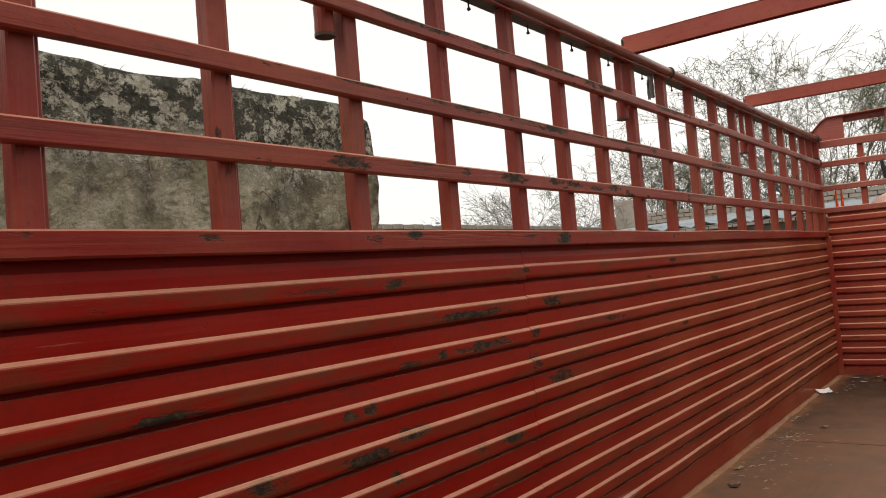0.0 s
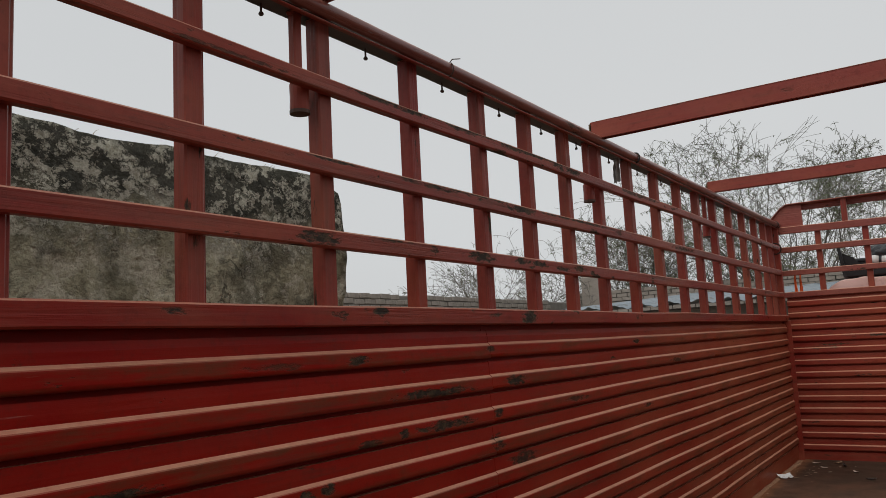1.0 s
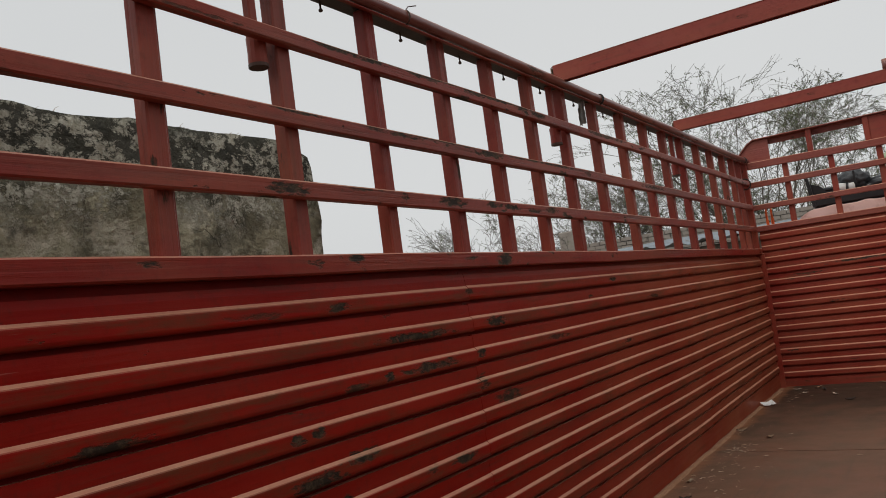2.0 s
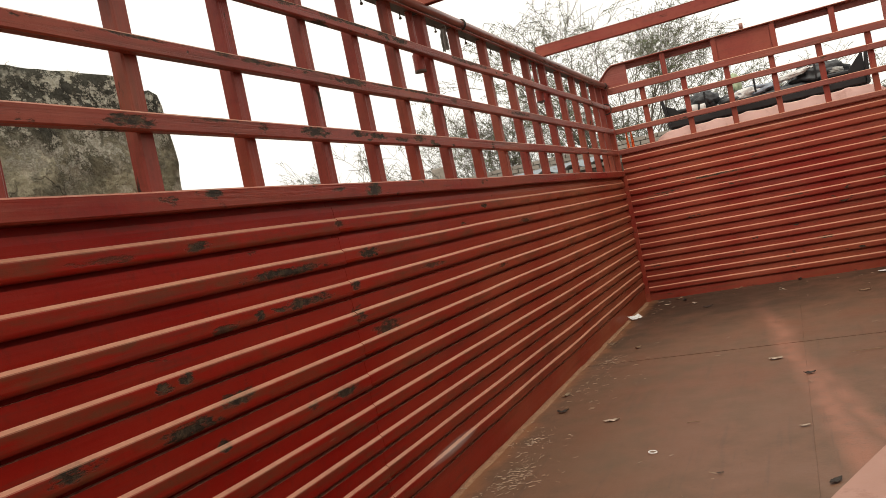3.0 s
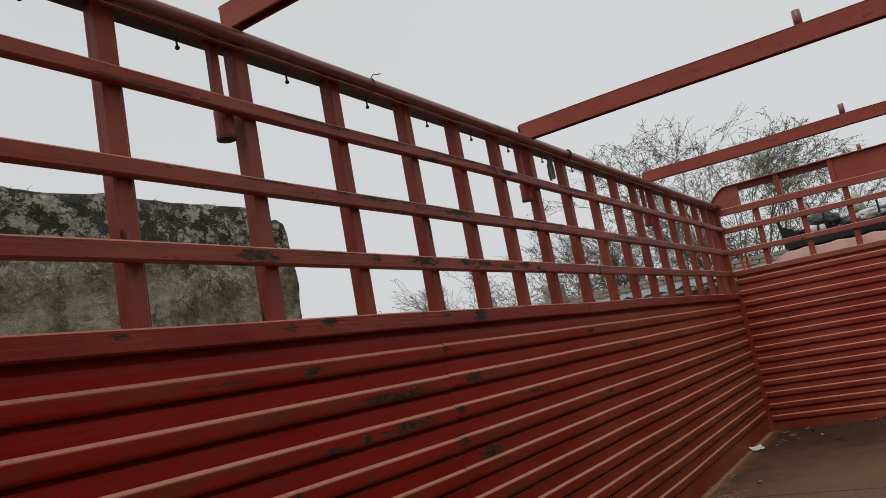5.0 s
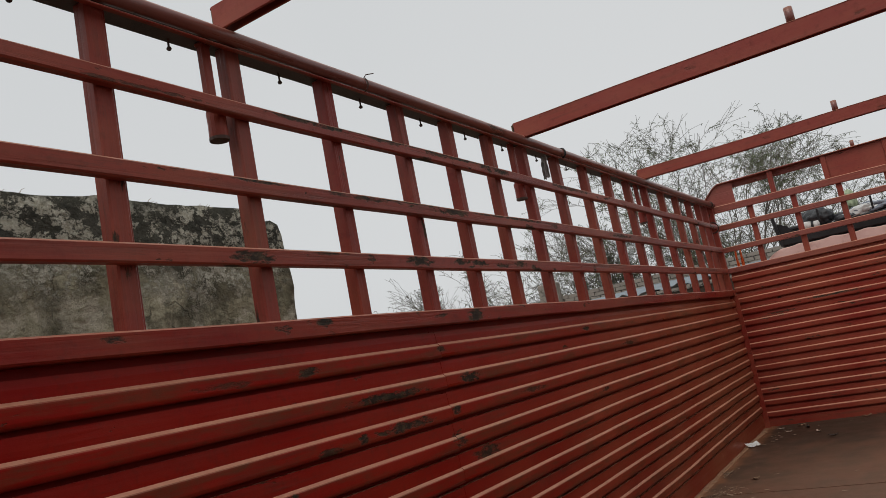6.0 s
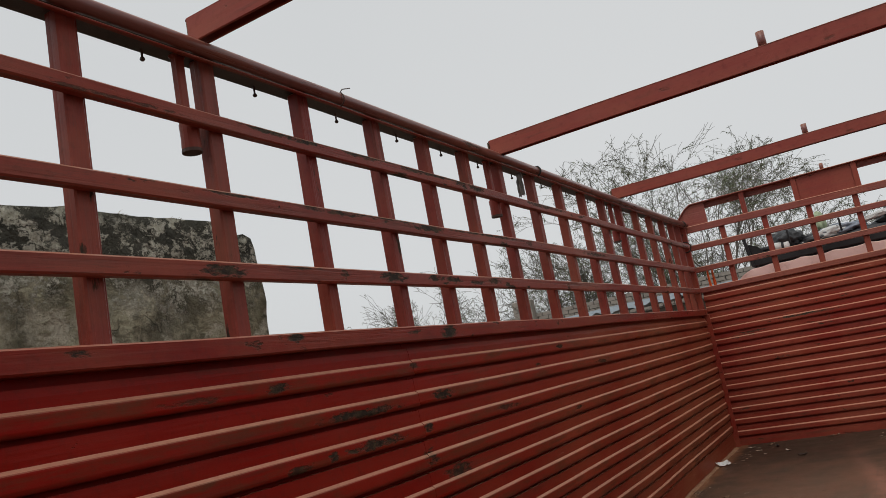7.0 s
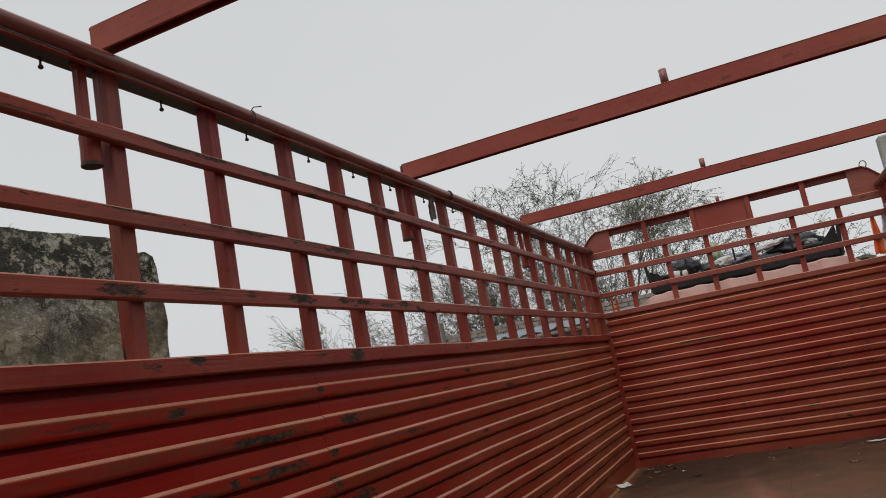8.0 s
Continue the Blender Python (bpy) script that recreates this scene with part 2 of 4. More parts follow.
def floor_paint():
    """Worn red oxide deck plate under brown dust, with a pinkish scuffed track along it."""
    m, nt, bs = material("dusty_deck_plate")
    v = coords(nt)
    big, mid, small = noisy(nt, v, 0.9, 6), noisy(nt, v, 4.5, 8, 0.65), noisy(nt, v, 60, 6, 0.7)
    col = mix(nt, ramp(nt, big, 0.38, 0.62), (0.178, 0.085, 0.051), (0.163, 0.091, 0.056))
    col = mix(nt, ramp(nt, mid, 0.46, 0.66, 0, 0.75), col, (0.128, 0.079, 0.048))
    sep = nt.nodes.new("ShaderNodeSeparateXYZ")
    nt.links.new(v, sep.inputs[0])
    # the track runs from x 0.9 by the front to x 1.4 further back
    line = calc(nt, "SUBTRACT", sep.outputs[0], calc(nt, "MULTIPLY", sep.outputs[1], -0.126))
    wob = calc(nt, "ADD", calc(nt, "MULTIPLY", calc(nt, "SUBTRACT", mid, 0.5), 0.1), calc(nt, "MULTIPLY", calc(nt, "SUBTRACT", big, 0.5), 0.2))
    line = calc(nt, "ABSOLUTE", calc(nt, "SUBTRACT", calc(nt, "ADD", line, wob), 1.72))
    track = calc(nt, "MULTIPLY", ramp(nt, line, 0.085, 0.015), ramp(nt, noisy(nt, v, 9, 8, 0.7), 0.3, 0.55))
    # a second scuff crosses towards the side, and a broad faint one lies beside it
    cross = calc(nt, "ABSOLUTE", calc(nt, "SUBTRACT", calc(nt, "ADD", calc(nt, "ADD", sep.outputs[0], calc(nt, "MULTIPLY", sep.outputs[1], 0.22)), wob), 2.15))
    track = calc(nt, "MAXIMUM", track, calc(nt, "MULTIPLY", calc(nt, "MULTIPLY", ramp(nt, cross, 0.07, 0.01), ramp(nt, sep.outputs[0], 1.17, 1.27)), ramp(nt, mid, 0.36, 0.56, 0.2, 0.9)))
    col = mix(nt, calc(nt, "MULTIPLY", track, 0.8), col, (0.33, 0.145, 0.095))
    # thin drag marks along the bed
    drag = noisy(nt, coords(nt, (34.0, 1.1, 1.0)), 1.0, 5, 0.6)
    col = mix(nt, calc(nt, "MULTIPLY", ramp(nt, drag, 0.58, 0.68), 0.35), col, (0.085, 0.055, 0.038))
    # black-brown dirt gathered before the headboard and in the corner
    reach = calc(nt, "ADD", sep.outputs[1], calc(nt, "ADD", calc(nt, "MULTIPLY", calc(nt, "SUBTRACT", big, 0.5), 2.4), calc(nt, "MULTIPLY", calc(nt, "SUBTRACT", mid, 0.5), 1.6)))
    reach = calc(nt, "SUBTRACT", reach, calc(nt, "MULTIPLY", sep.outputs[0], 0.55))
    col = mix(nt, ramp(nt, reach, 4.8, 6.3, 0, 0.9), col, (0.042, 0.028, 0.018))
    grit = noisy(nt, v, 130, 4, 0.6)
    col = mix(nt, ramp(nt, grit, 0.6, 0.72, 0, 0.5), col, (0.05, 0.035, 0.025))
    # swept dirt and rust along the side panel
    edge = calc(nt, "ADD", sep.outputs[0], calc(nt, "MULTIPLY", calc(nt, "SUBTRACT", mid, 0.5), 0.25))
    col = mix(nt, ramp(nt, edge, 0.09, 0.02, 0, 0.75), col, (0.27, 0.12, 0.055))
    nt.links.new(col, bs.inputs["Base Color"])
    nt.links.new(ramp(nt, mid, 0.3, 0.7, 0.36, 0.62), bs.inputs["Roughness"])
    bs.inputs["Specular IOR Level"].default_value = 0.3
    bump(nt, bs, calc(nt, "ADD", small, mid), 0.3, 0.003)
    return m


def plaster():
    """Old lime plaster: grey-olive mottling with lumps and cracks, black algae along the top with pale crisp flakes in it."""
    m, nt, bs = material("mouldy_plaster")
    v = coords(nt)
    big, mid, small = noisy(nt, v, 2.2, 8, 0.6), noisy(nt, v, 8.5, 10, 0.66), noisy(nt, v, 46, 8, 0.7)
    patch, cloud = noisy(nt, coords(nt, (1, 1, 1.2)), 5.0, 10, 0.66), noisy(nt, v, 3.4, 9, 0.64)
    col = mix(nt, ramp(nt, big, 0.38, 0.62), (0.26, 0.232, 0.147), (0.545, 0.50, 0.352))
    col = mix(nt, ramp(nt, patch, 0.53, 0.60, 0, 0.75), col, (0.125, 0.112, 0.074))
    col = mix(nt, ramp(nt, patch, 0.47, 0.40, 0, 0.75), col, (0.69, 0.635, 0.495))
    col = mix(nt, ramp(nt, cloud, 0.52, 0.63, 0, 0.7), col, (0.10, 0.093, 0.06))
    col = mix(nt, ramp(nt, mid, 0.55, 0.63, 0, 0.6), col, (0.085, 0.077, 0.052))
    col = mix(nt, ramp(nt, mid, 0.45, 0.38, 0, 0.6), col, (0.68, 0.63, 0.497))
    col = mix(nt, ramp(nt, small, 0.57, 0.68, 0, 0.5), col, (0.09, 0.082, 0.058))
    # cracks that run in curves, and a few dark holes
    bend = nt.nodes.new("ShaderNodeTexNoise")
    bend.inputs["Scale"].default_value, bend.inputs["Detail"].default_value, bend.inputs["Distortion"].default_value = 3.1, 9.0, 0.25
    nt.links.new(v, bend.inputs["Vector"])
    crack = calc(nt, "MULTIPLY", ramp(nt, calc(nt, "ABSOLUTE", calc(nt, "SUBTRACT", bend.outputs["Fac"], 0.5)), 0.007, 0.002), ramp(nt, big, 0.5, 0.6))
    col = mix(nt, calc(nt, "MULTIPLY", crack, 0.55), col, (0.04, 0.036, 0.026))
    cell = node(nt, "ShaderNodeTexVoronoi", Scale=5.5)
    nt.links.new(v, cell.inputs["Vector"])
    pit = calc(nt, "MULTIPLY", ramp(nt, cell.outputs["Distance"], 0.075, 0.045), ramp(nt, cloud, 0.46, 0.5))
    col = mix(nt, pit, col, (0.02, 0.018, 0.014))
    # algae from the top down, its lower edge ragged; flakes have come away in it
    sep = nt.nodes.new("ShaderNodeSeparateXYZ")
    nt.links.new(v, sep.inputs[0])
    level = calc(nt, "ADD", sep.outputs[2], calc(nt, "ADD", calc(nt, "MULTIPLY", calc(nt, "SUBTRACT", big, 0.5), 0.45), calc(nt, "MULTIPLY", calc(nt, "SUBTRACT", mid, 0.5), 0.25)))
    level = calc(nt, "SUBTRACT", level, ramp(nt, sep.outputs[1], 2.0, 2.9, 0.0, 0.08))
    algae = ramp(nt, level, 2.68, 2.80)
    col = mix(nt, calc(nt, "MULTIPLY", algae, 0.9), col, mix(nt, ramp(nt, small, 0.4, 0.65), (0.017, 0.018, 0.016), (0.06, 0.06, 0.05)))
    flaked = noisy(nt, coords(nt, (5, 5, 6.8)), 1.9, 12, 0.74)
    vein = calc(nt, "ABSOLUTE", calc(nt, "SUBTRACT", noisy(nt, coords(nt, (16, 16, 20)), 1.0, 9, 0.7), 0.5))
    flake = calc(nt, "MULTIPLY", calc(nt, "MULTIPLY", ramp(nt, flaked, 0.482, 0.502), ramp(nt, vein, 0.008, 0.022)), ramp(nt, level, 2.58, 2.68))
    col = mix(nt, calc(nt, "MULTIPLY", flake, ramp(nt, level, 3.03, 2.93)), col, mix(nt, ramp(nt, small, 0.35, 0.65), (0.36, 0.335, 0.25), (0.66, 0.63, 0.52)))
    nt.links.new(col, bs.inputs["Base Color"])
    bs.inputs["Roughness"].default_value = 0.92
    bs.inputs["Specular IOR Level"].default_value = 0.2
    high = calc(nt, "ADD", calc(nt, "ADD", mid, calc(nt, "MULTIPLY", patch, 1.2)), calc(nt, "SUBTRACT", calc(nt, "MULTIPLY", small, 0.25), calc(nt, "ADD", calc(nt, "MULTIPLY", crack, 0.5), pit)))
    bump(nt, bs, calc(nt, "ADD", high, calc(nt, "MULTIPLY", flake, 0.25)), 1.0, 0.05)
    return m


deck = floor_paint()
mould = plaster()
brick_mat = speckled("weathered_brick", (0.225, 0.195, 0.165), (0.33, 0.29, 0.25), 3.0, 0.9, (0.14, 0.13, 0.115), 0.7, 0.01)
mortar = speckled("grey_mortar", (0.15, 0.137, 0.118), (0.22, 0.2, 0.175), 6.0, 0.95)
tin = speckled("weathered_tin_sheet", (0.17, 0.20, 0.225), (0.25, 0.285, 0.31), 2.0, 0.6, (0.14, 0.135, 0.125))
earth = speckled("dusty_ground", (0.18, 0.145, 0.10), (0.26, 0.21, 0.15), 0.4, 0.95, (0.12, 0.12, 0.06))
bark = speckled("grey_bark", (0.085, 0.072, 0.058), (0.155, 0.135, 0.112), 6.0, 0.9, None, 0.8, 0.01)
cab_pink = speckled("faded_pink_cab_paint", (0.76, 0.46, 0.40), (0.82, 0.53, 0.47), 2.0, 0.5, (0.66, 0.37, 0.31))
plate_pink = speckled("faded_pink_sheet", (0.37, 0.195, 0.145), (0.43, 0.24, 0.185), 3.0, 0.5, (0.31, 0.155, 0.115))
black_paint = speckled("dull_black_steel", (0.008, 0.008, 0.009), (0.02, 0.02, 0.022), 5.0, 0.75)
rubber = speckled("black_rope", (0.015, 0.014, 0.013), (0.04, 0.036, 0.03), 30.0, 0.8)
# base darkened so the top plate's underside carries its shade in the colour
plate_shaded = speckled("weathered_shaded_plate", (0.04, 0.032, 0.032), (0.085, 0.062, 0.06), 9.0, 0.6)
rust = speckled("dark_rusty_iron", (0.045, 0.026, 0.02), (0.085, 0.045, 0.032), 20.0, 0.7)
wood_end = speckled("lichen_stained_end", (0.12, 0.085, 0.05), (0.22, 0.15, 0.09), 12.0, 0.85)
cloth_orange = speckled("orange_cloth", (0.75, 0.13, 0.03), (0.85, 0.2, 0.05), 8.0, 0.85)
cloth_white = speckled("dirty_white_cloth", (0.55, 0.55, 0.53), (0.72, 0.72, 0.70), 6.0, 0.85)
cloth_blue = speckled("grey_blue_tarpaulin", (0.08, 0.10, 0.135), (0.3, 0.335, 0.39), 9.0, 0.5)
cloth_black = speckled("black_tarpaulin", (0.012, 0.013, 0.015), (0.035, 0.036, 0.04), 6.0, 0.45)
cloth_green = speckled("pale_green_bag", (0.30, 0.36, 0.22), (0.38, 0.43, 0.28), 6.0, 0.7)
paper_white = speckled("crumpled_paper", (0.7, 0.69, 0.66), (0.8, 0.79, 0.76), 10.0, 0.8)
dry_leaf = speckled("dry_leaf", (0.16, 0.09, 0.05), (0.30, 0.20, 0.12), 30.0, 0.8)
pale_leaf = speckled("bleached_leaf", (0.33, 0.25, 0.185), (0.45, 0.36, 0.28), 30.0, 0.8)
dark_leaf = speckled("rotten_leaf", (0.02, 0.016, 0.013), (0.05, 0.035, 0.025), 30.0, 0.8)
concrete = speckled("grey_concrete_pole", (0.26, 0.255, 0.24), (0.36, 0.35, 0.33), 4.0, 0.9)
dirt_mat = speckled("swept_dirt", (0.25, 0.12, 0.06), (0.36, 0.20, 0.11), 14.0, 0.95, (0.2, 0.075, 0.04), 0.6, 0.004)
chaff_mat = speckled("pale_chaff", (0.24, 0.165, 0.11), (0.52, 0.40, 0.29), 30.0, 0.85)
straw = speckled("dry_straw", (0.16, 0.115, 0.07), (0.36, 0.28, 0.19), 30.0, 0.85)


def leaf_material():
    m, nt, bs = material("acacia_leaf")
    geo = nt.nodes.new("ShaderNodeNewGeometry")
    col = mix(nt, geo.outputs["Random Per Island"], (0.065, 0.08, 0.033), (0.155, 0.175, 0.085))
    nt.links.new(col, bs.inputs["Base Color"])
    bs.inputs["Roughness"].default_value = 0.65
    return m


foliage = leaf_material()


# ---- builders ----
ORIGIN = {}
SET = {"place": Matrix()}  # how the plan of a group of things lies in the world


def thing(name, at, label="", category="", group="", kind=""):
    ob = new(name)
    ob.empty_display_size = 0.1
    ob.matrix_world = SET["place"] @ Matrix.Translation(at)
    ORIGIN[ob] = Vector(at)
    return tagged(ob, label, category, group, kind)


def part(name, bm, mat, parent, label="", smooth=False):
    """One mesh object from a bmesh in world metres, under a thing or a part."""
    base = ORIGIN[parent]
    bmesh.ops.translate(bm, vec=-base, verts=bm.verts)
    bmesh.ops.recalc_face_normals(bm, faces=bm.faces)
    me = bpy.data.meshes.new(name)
    bm.to_mesh(me)
    bm.free()
    for mt in (mat if isinstance(mat, (list, tuple)) else (mat,)):
        me.materials.append(mt)
    if smooth:
        for p in me.polygons:
            p.use_smooth = True
    ob = new(name, me)
    ob.parent = parent
    ORIGIN[ob] = base
    return tagged(ob, label)


def box(lo, hi, bevel=0.0, bm=None, segs=1):
    """A box from corner to corner, its edges rounded a little."""
    made = bmesh.new()
    v = [made.verts.new((x, y, z)) for x in (lo[0], hi[0]) for y in (lo[1], hi[1]) for z in (lo[2], hi[2])]
    for q in ((0, 1, 3, 2), (4, 6, 7, 5), (0, 4, 5, 1), (2, 3, 7, 6), (0, 2, 6, 4), (1, 5, 7, 3)):
        made.faces.new([v[i] for i in q])
    if bevel:
        bmesh.ops.bevel(made, geom=list(made.edges), offset=bevel, segments=segs, affect="EDGES")
    return join(bm, made) if bm else made


def join(bm, other):
    index = {}
    for v in other.verts:
        index[v] = bm.verts.new(v.co)
    for f in other.faces:
        bm.faces.new([index[v] for v in f.verts])
    other.free()
    return bm


def tube(points, radii, sides=8, bm=None, cap=True):
    """A round bar through the points."""
    bm = bm or bmesh.new()
    pts = [Vector(p) for p in points]
    if not isinstance(radii, (list, tuple)):
        radii = [radii] * len(pts)
    rings = []
    side = None
    for i, p in enumerate(pts):
        d = (pts[min(i + 1, len(pts) - 1)] - pts[max(i - 1, 0)]).normalized()
        if side is None:
            side = d.orthogonal().normalized()
        side = (side - d * side.dot(d)).normalized()
        up = d.cross(side)
        rings.append([bm.verts.new(p + radii[i] * (math.cos(a) * side + math.sin(a) * up)) for a in [math.tau * k / sides for k in range(sides)]])
    for a, b in zip(rings, rings[1:]):
        for k in range(sides):
            bm.faces.new((a[k], a[(k + 1) % sides], b[(k + 1) % sides], b[k]))
    if cap:
        bm.faces.new(rings[0][::-1])
        bm.faces.new(rings[-1])
    return bm


def ring(centre, axis, major, minor, turn=math.tau, start=0.0, n=14):
    """A bent rod or a wrap of rope round an axis."""
    a = Vector(axis).normalized()
    u = a.orthogonal().normalized()
    w = a.cross(u)
    return [Vector(centre) + major * (math.cos(start + turn * k / n) * u + math.sin(start + turn * k / n) * w) for k in range(n + 1)]


def bar(axis, run, lo, hi, bevel=0.004, wobble=0.002, step=0.2, seed=0, rise=0.0):
    """A rolled steel bar along x or y, slightly out of true; lo and hi are its section (other axis, z). rise: how far its rear end is bent up."""
    n = max(2, int(abs(run[1] - run[0]) / step))
    (a0, z0), (a1, z1) = lo, hi
    b = bevel
    sec = [(a0 + b, z0), (a1 - b, z0), (a1, z0 + b), (a1, z1 - b), (a1 - b, z1), (a0 + b, z1), (a0, z1 - b), (a0, z0 + b)]
    bm = bmesh.new()
    rows = []
    for i in range(n + 1):
        s = run[0] + (run[1] - run[0]) * i / n
        dx = wobble * noise.noise((s * 1.9, seed * 3.7, 1.3))
        dz = 1.6 * wobble * noise.noise((s * 1.3, seed * 5.1, 8.7)) + rise * max(0.0, min(1.2, (1.85 - s) / 0.8))
        rows.append([bm.verts.new((a + dx, s, z + dz) if axis == "y" else (s, a + dx, z + dz)) for a, z in sec])
    for r, q in zip(rows, rows[1:]):
        for k in range(8):
            bm.faces.new((r[k], r[(k + 1) % 8], q[(k + 1) % 8], q[k]))
    bm.faces.new(rows[0])
    bm.faces.new(rows[-1][::-1])
    return bm


def ribbed(axis, run, face, inward, ribs, bottom, top, depth=0.0095, back=0.06, gap=0.024, lift=(0.0, 0.0), seed=0, step=0.12):
    """A pressed steel sheet with horizontal ribs; face is the place of the rib fronts, inward the sign towards the room.
    ribs: the heights of the ribs' upper edges."""
    prof = [(back, bottom), (depth, bottom)]
    # made-up groove under each rib and the ledge, shaped to darken the shade line
    shade_slot = depth + gap
    curved = set()
    for z in sorted(ribs):
        k = len(prof)
        prof += [(depth, z - 0.086), (depth + 0.0006, z - 0.07), (depth + 0.0015, z - 0.0585), (shade_slot, z - 0.0595), (shade_slot, z - 0.047), (0.010, z - 0.0475), (0.004, z - 0.0462), (0.0012, z - 0.0425), (0.0, z - 0.0365)]
        prof += [(0.0, z - 0.0125), (0.0005, z - 0.0096), (0.0017, z - 0.0073), (depth - 0.0022, z - 0.0018), (depth, z - 0.0005)]
        curved |= {k + 5, k + 6, k + 7}
    prof += [(depth + 0.001, top - 0.045), (depth + 0.005, top - 0.028), (shade_slot, top - 0.03), (shade_slot, top), (back, top)]
    n = max(2, int((run[1] - run[0]) / step))
    bm = bmesh.new()
    rows = []
    for i in range(n + 1):
        s = run[0] + (run[1] - run[0]) * i / n
        row = []
        for k, (d, z) in enumerate(prof):
            dent = 0.0028 * noise.noise((s * 2.3, z * 4.0, seed * 2.9)) + 0.0015 * noise.noise((s * 7.0, z * 14.0, seed))
            sag = lift[0] + (lift[1] - lift[0]) * i / n if 1 < k < len(prof) - 5 else 0.0
            sag += 0.003 * noise.noise((s * 1.1, z * 2.0, seed + 9.1)) if 0 < k < len(prof) - 1 else 0
            p = face - inward * (d + (dent if k not in (0, len(prof) - 1) else 0))
            row.append(bm.verts.new((p, s, z + sag) if axis == "y" else (s, p, z + sag)))
        rows.append(row)
    for r, q in zip(rows, rows[1:]):
        for k in range(len(prof)):
            bm.faces.new((r[k], r[(k + 1) % len(prof)], q[(k + 1) % len(prof)], q[k])).smooth = k in curved
    bm.faces.new(rows[0])
    bm.faces.new(rows[-1][::-1])
    return bm


# ---- the truck's load bed ----
WIDE, FRONT, REAR, DECK = 2.30, 7.237, -0.75, -0.03
POSTS = [-0.49, -0.11, 0.26, 0.64, 1.014, 1.4118, 1.8127, 2.1924, 2.5785, 2.9132, 3.242, 3.574, 3.95, 4.328, 4.702, 5.06, 5.426, 5.818, 6.194, 6.558, 6.87, 7.105]
RIBS = [1.0095 - 0.0975 * k for k in range(10)]
FRONT_RIBS = [0.0925 + 0.0945 * k for k in range(13)]
BEAMS = [1.76, 3.50, 5.30]
TOP = 1.115

# deck of steel plates with open seams
floor = thing("floor", (0, 0, 0), "dusty red-brown steel deck plates of a truck bed", "floor", kind="structure")
part("deck_frame", box((-0.06, REAR, DECK - 0.07), (WIDE + 0.06, FRONT + 0.02, DECK - 0.012), 0.004), rust, floor)
for x0, x1 in ((-0.05, 1.1866), (1.1872, WIDE + 0.05)):
    for y0, y1 in ((REAR, 2.308), (2.312, 4.82), (4.836, FRONT)):
        bm = bmesh.new()
        nx, ny = 6, 12
        grid = [[bm.verts.new((x0 + (x1 - x0) * i / nx, y0 + (y1 - y0) * j / ny, DECK + 0.002 + 0.0035 * noise.noise((x0 + i * 0.7, y0 + j * 0.5, 2.0)) * (0 < i < nx) * (0 < j < ny))) for j in range(ny + 1)] for i in range(nx + 1)]
        for i in range(nx):
            for j in range(ny):
                bm.faces.new((grid[i][j], grid[i + 1][j], grid[i + 1][j + 1], grid[i][j + 1]))
        edge = [e for e in bm.edges if e.is_boundary]
        ext = bmesh.ops.extrude_edge_only(bm, edges=edge)
        for v in [g for g in ext["geom"] if isinstance(g, bmesh.types.BMVert)]:
            v.co.z = DECK - 0.011
        part("deck_plate", bm, deck, floor, smooth=False)


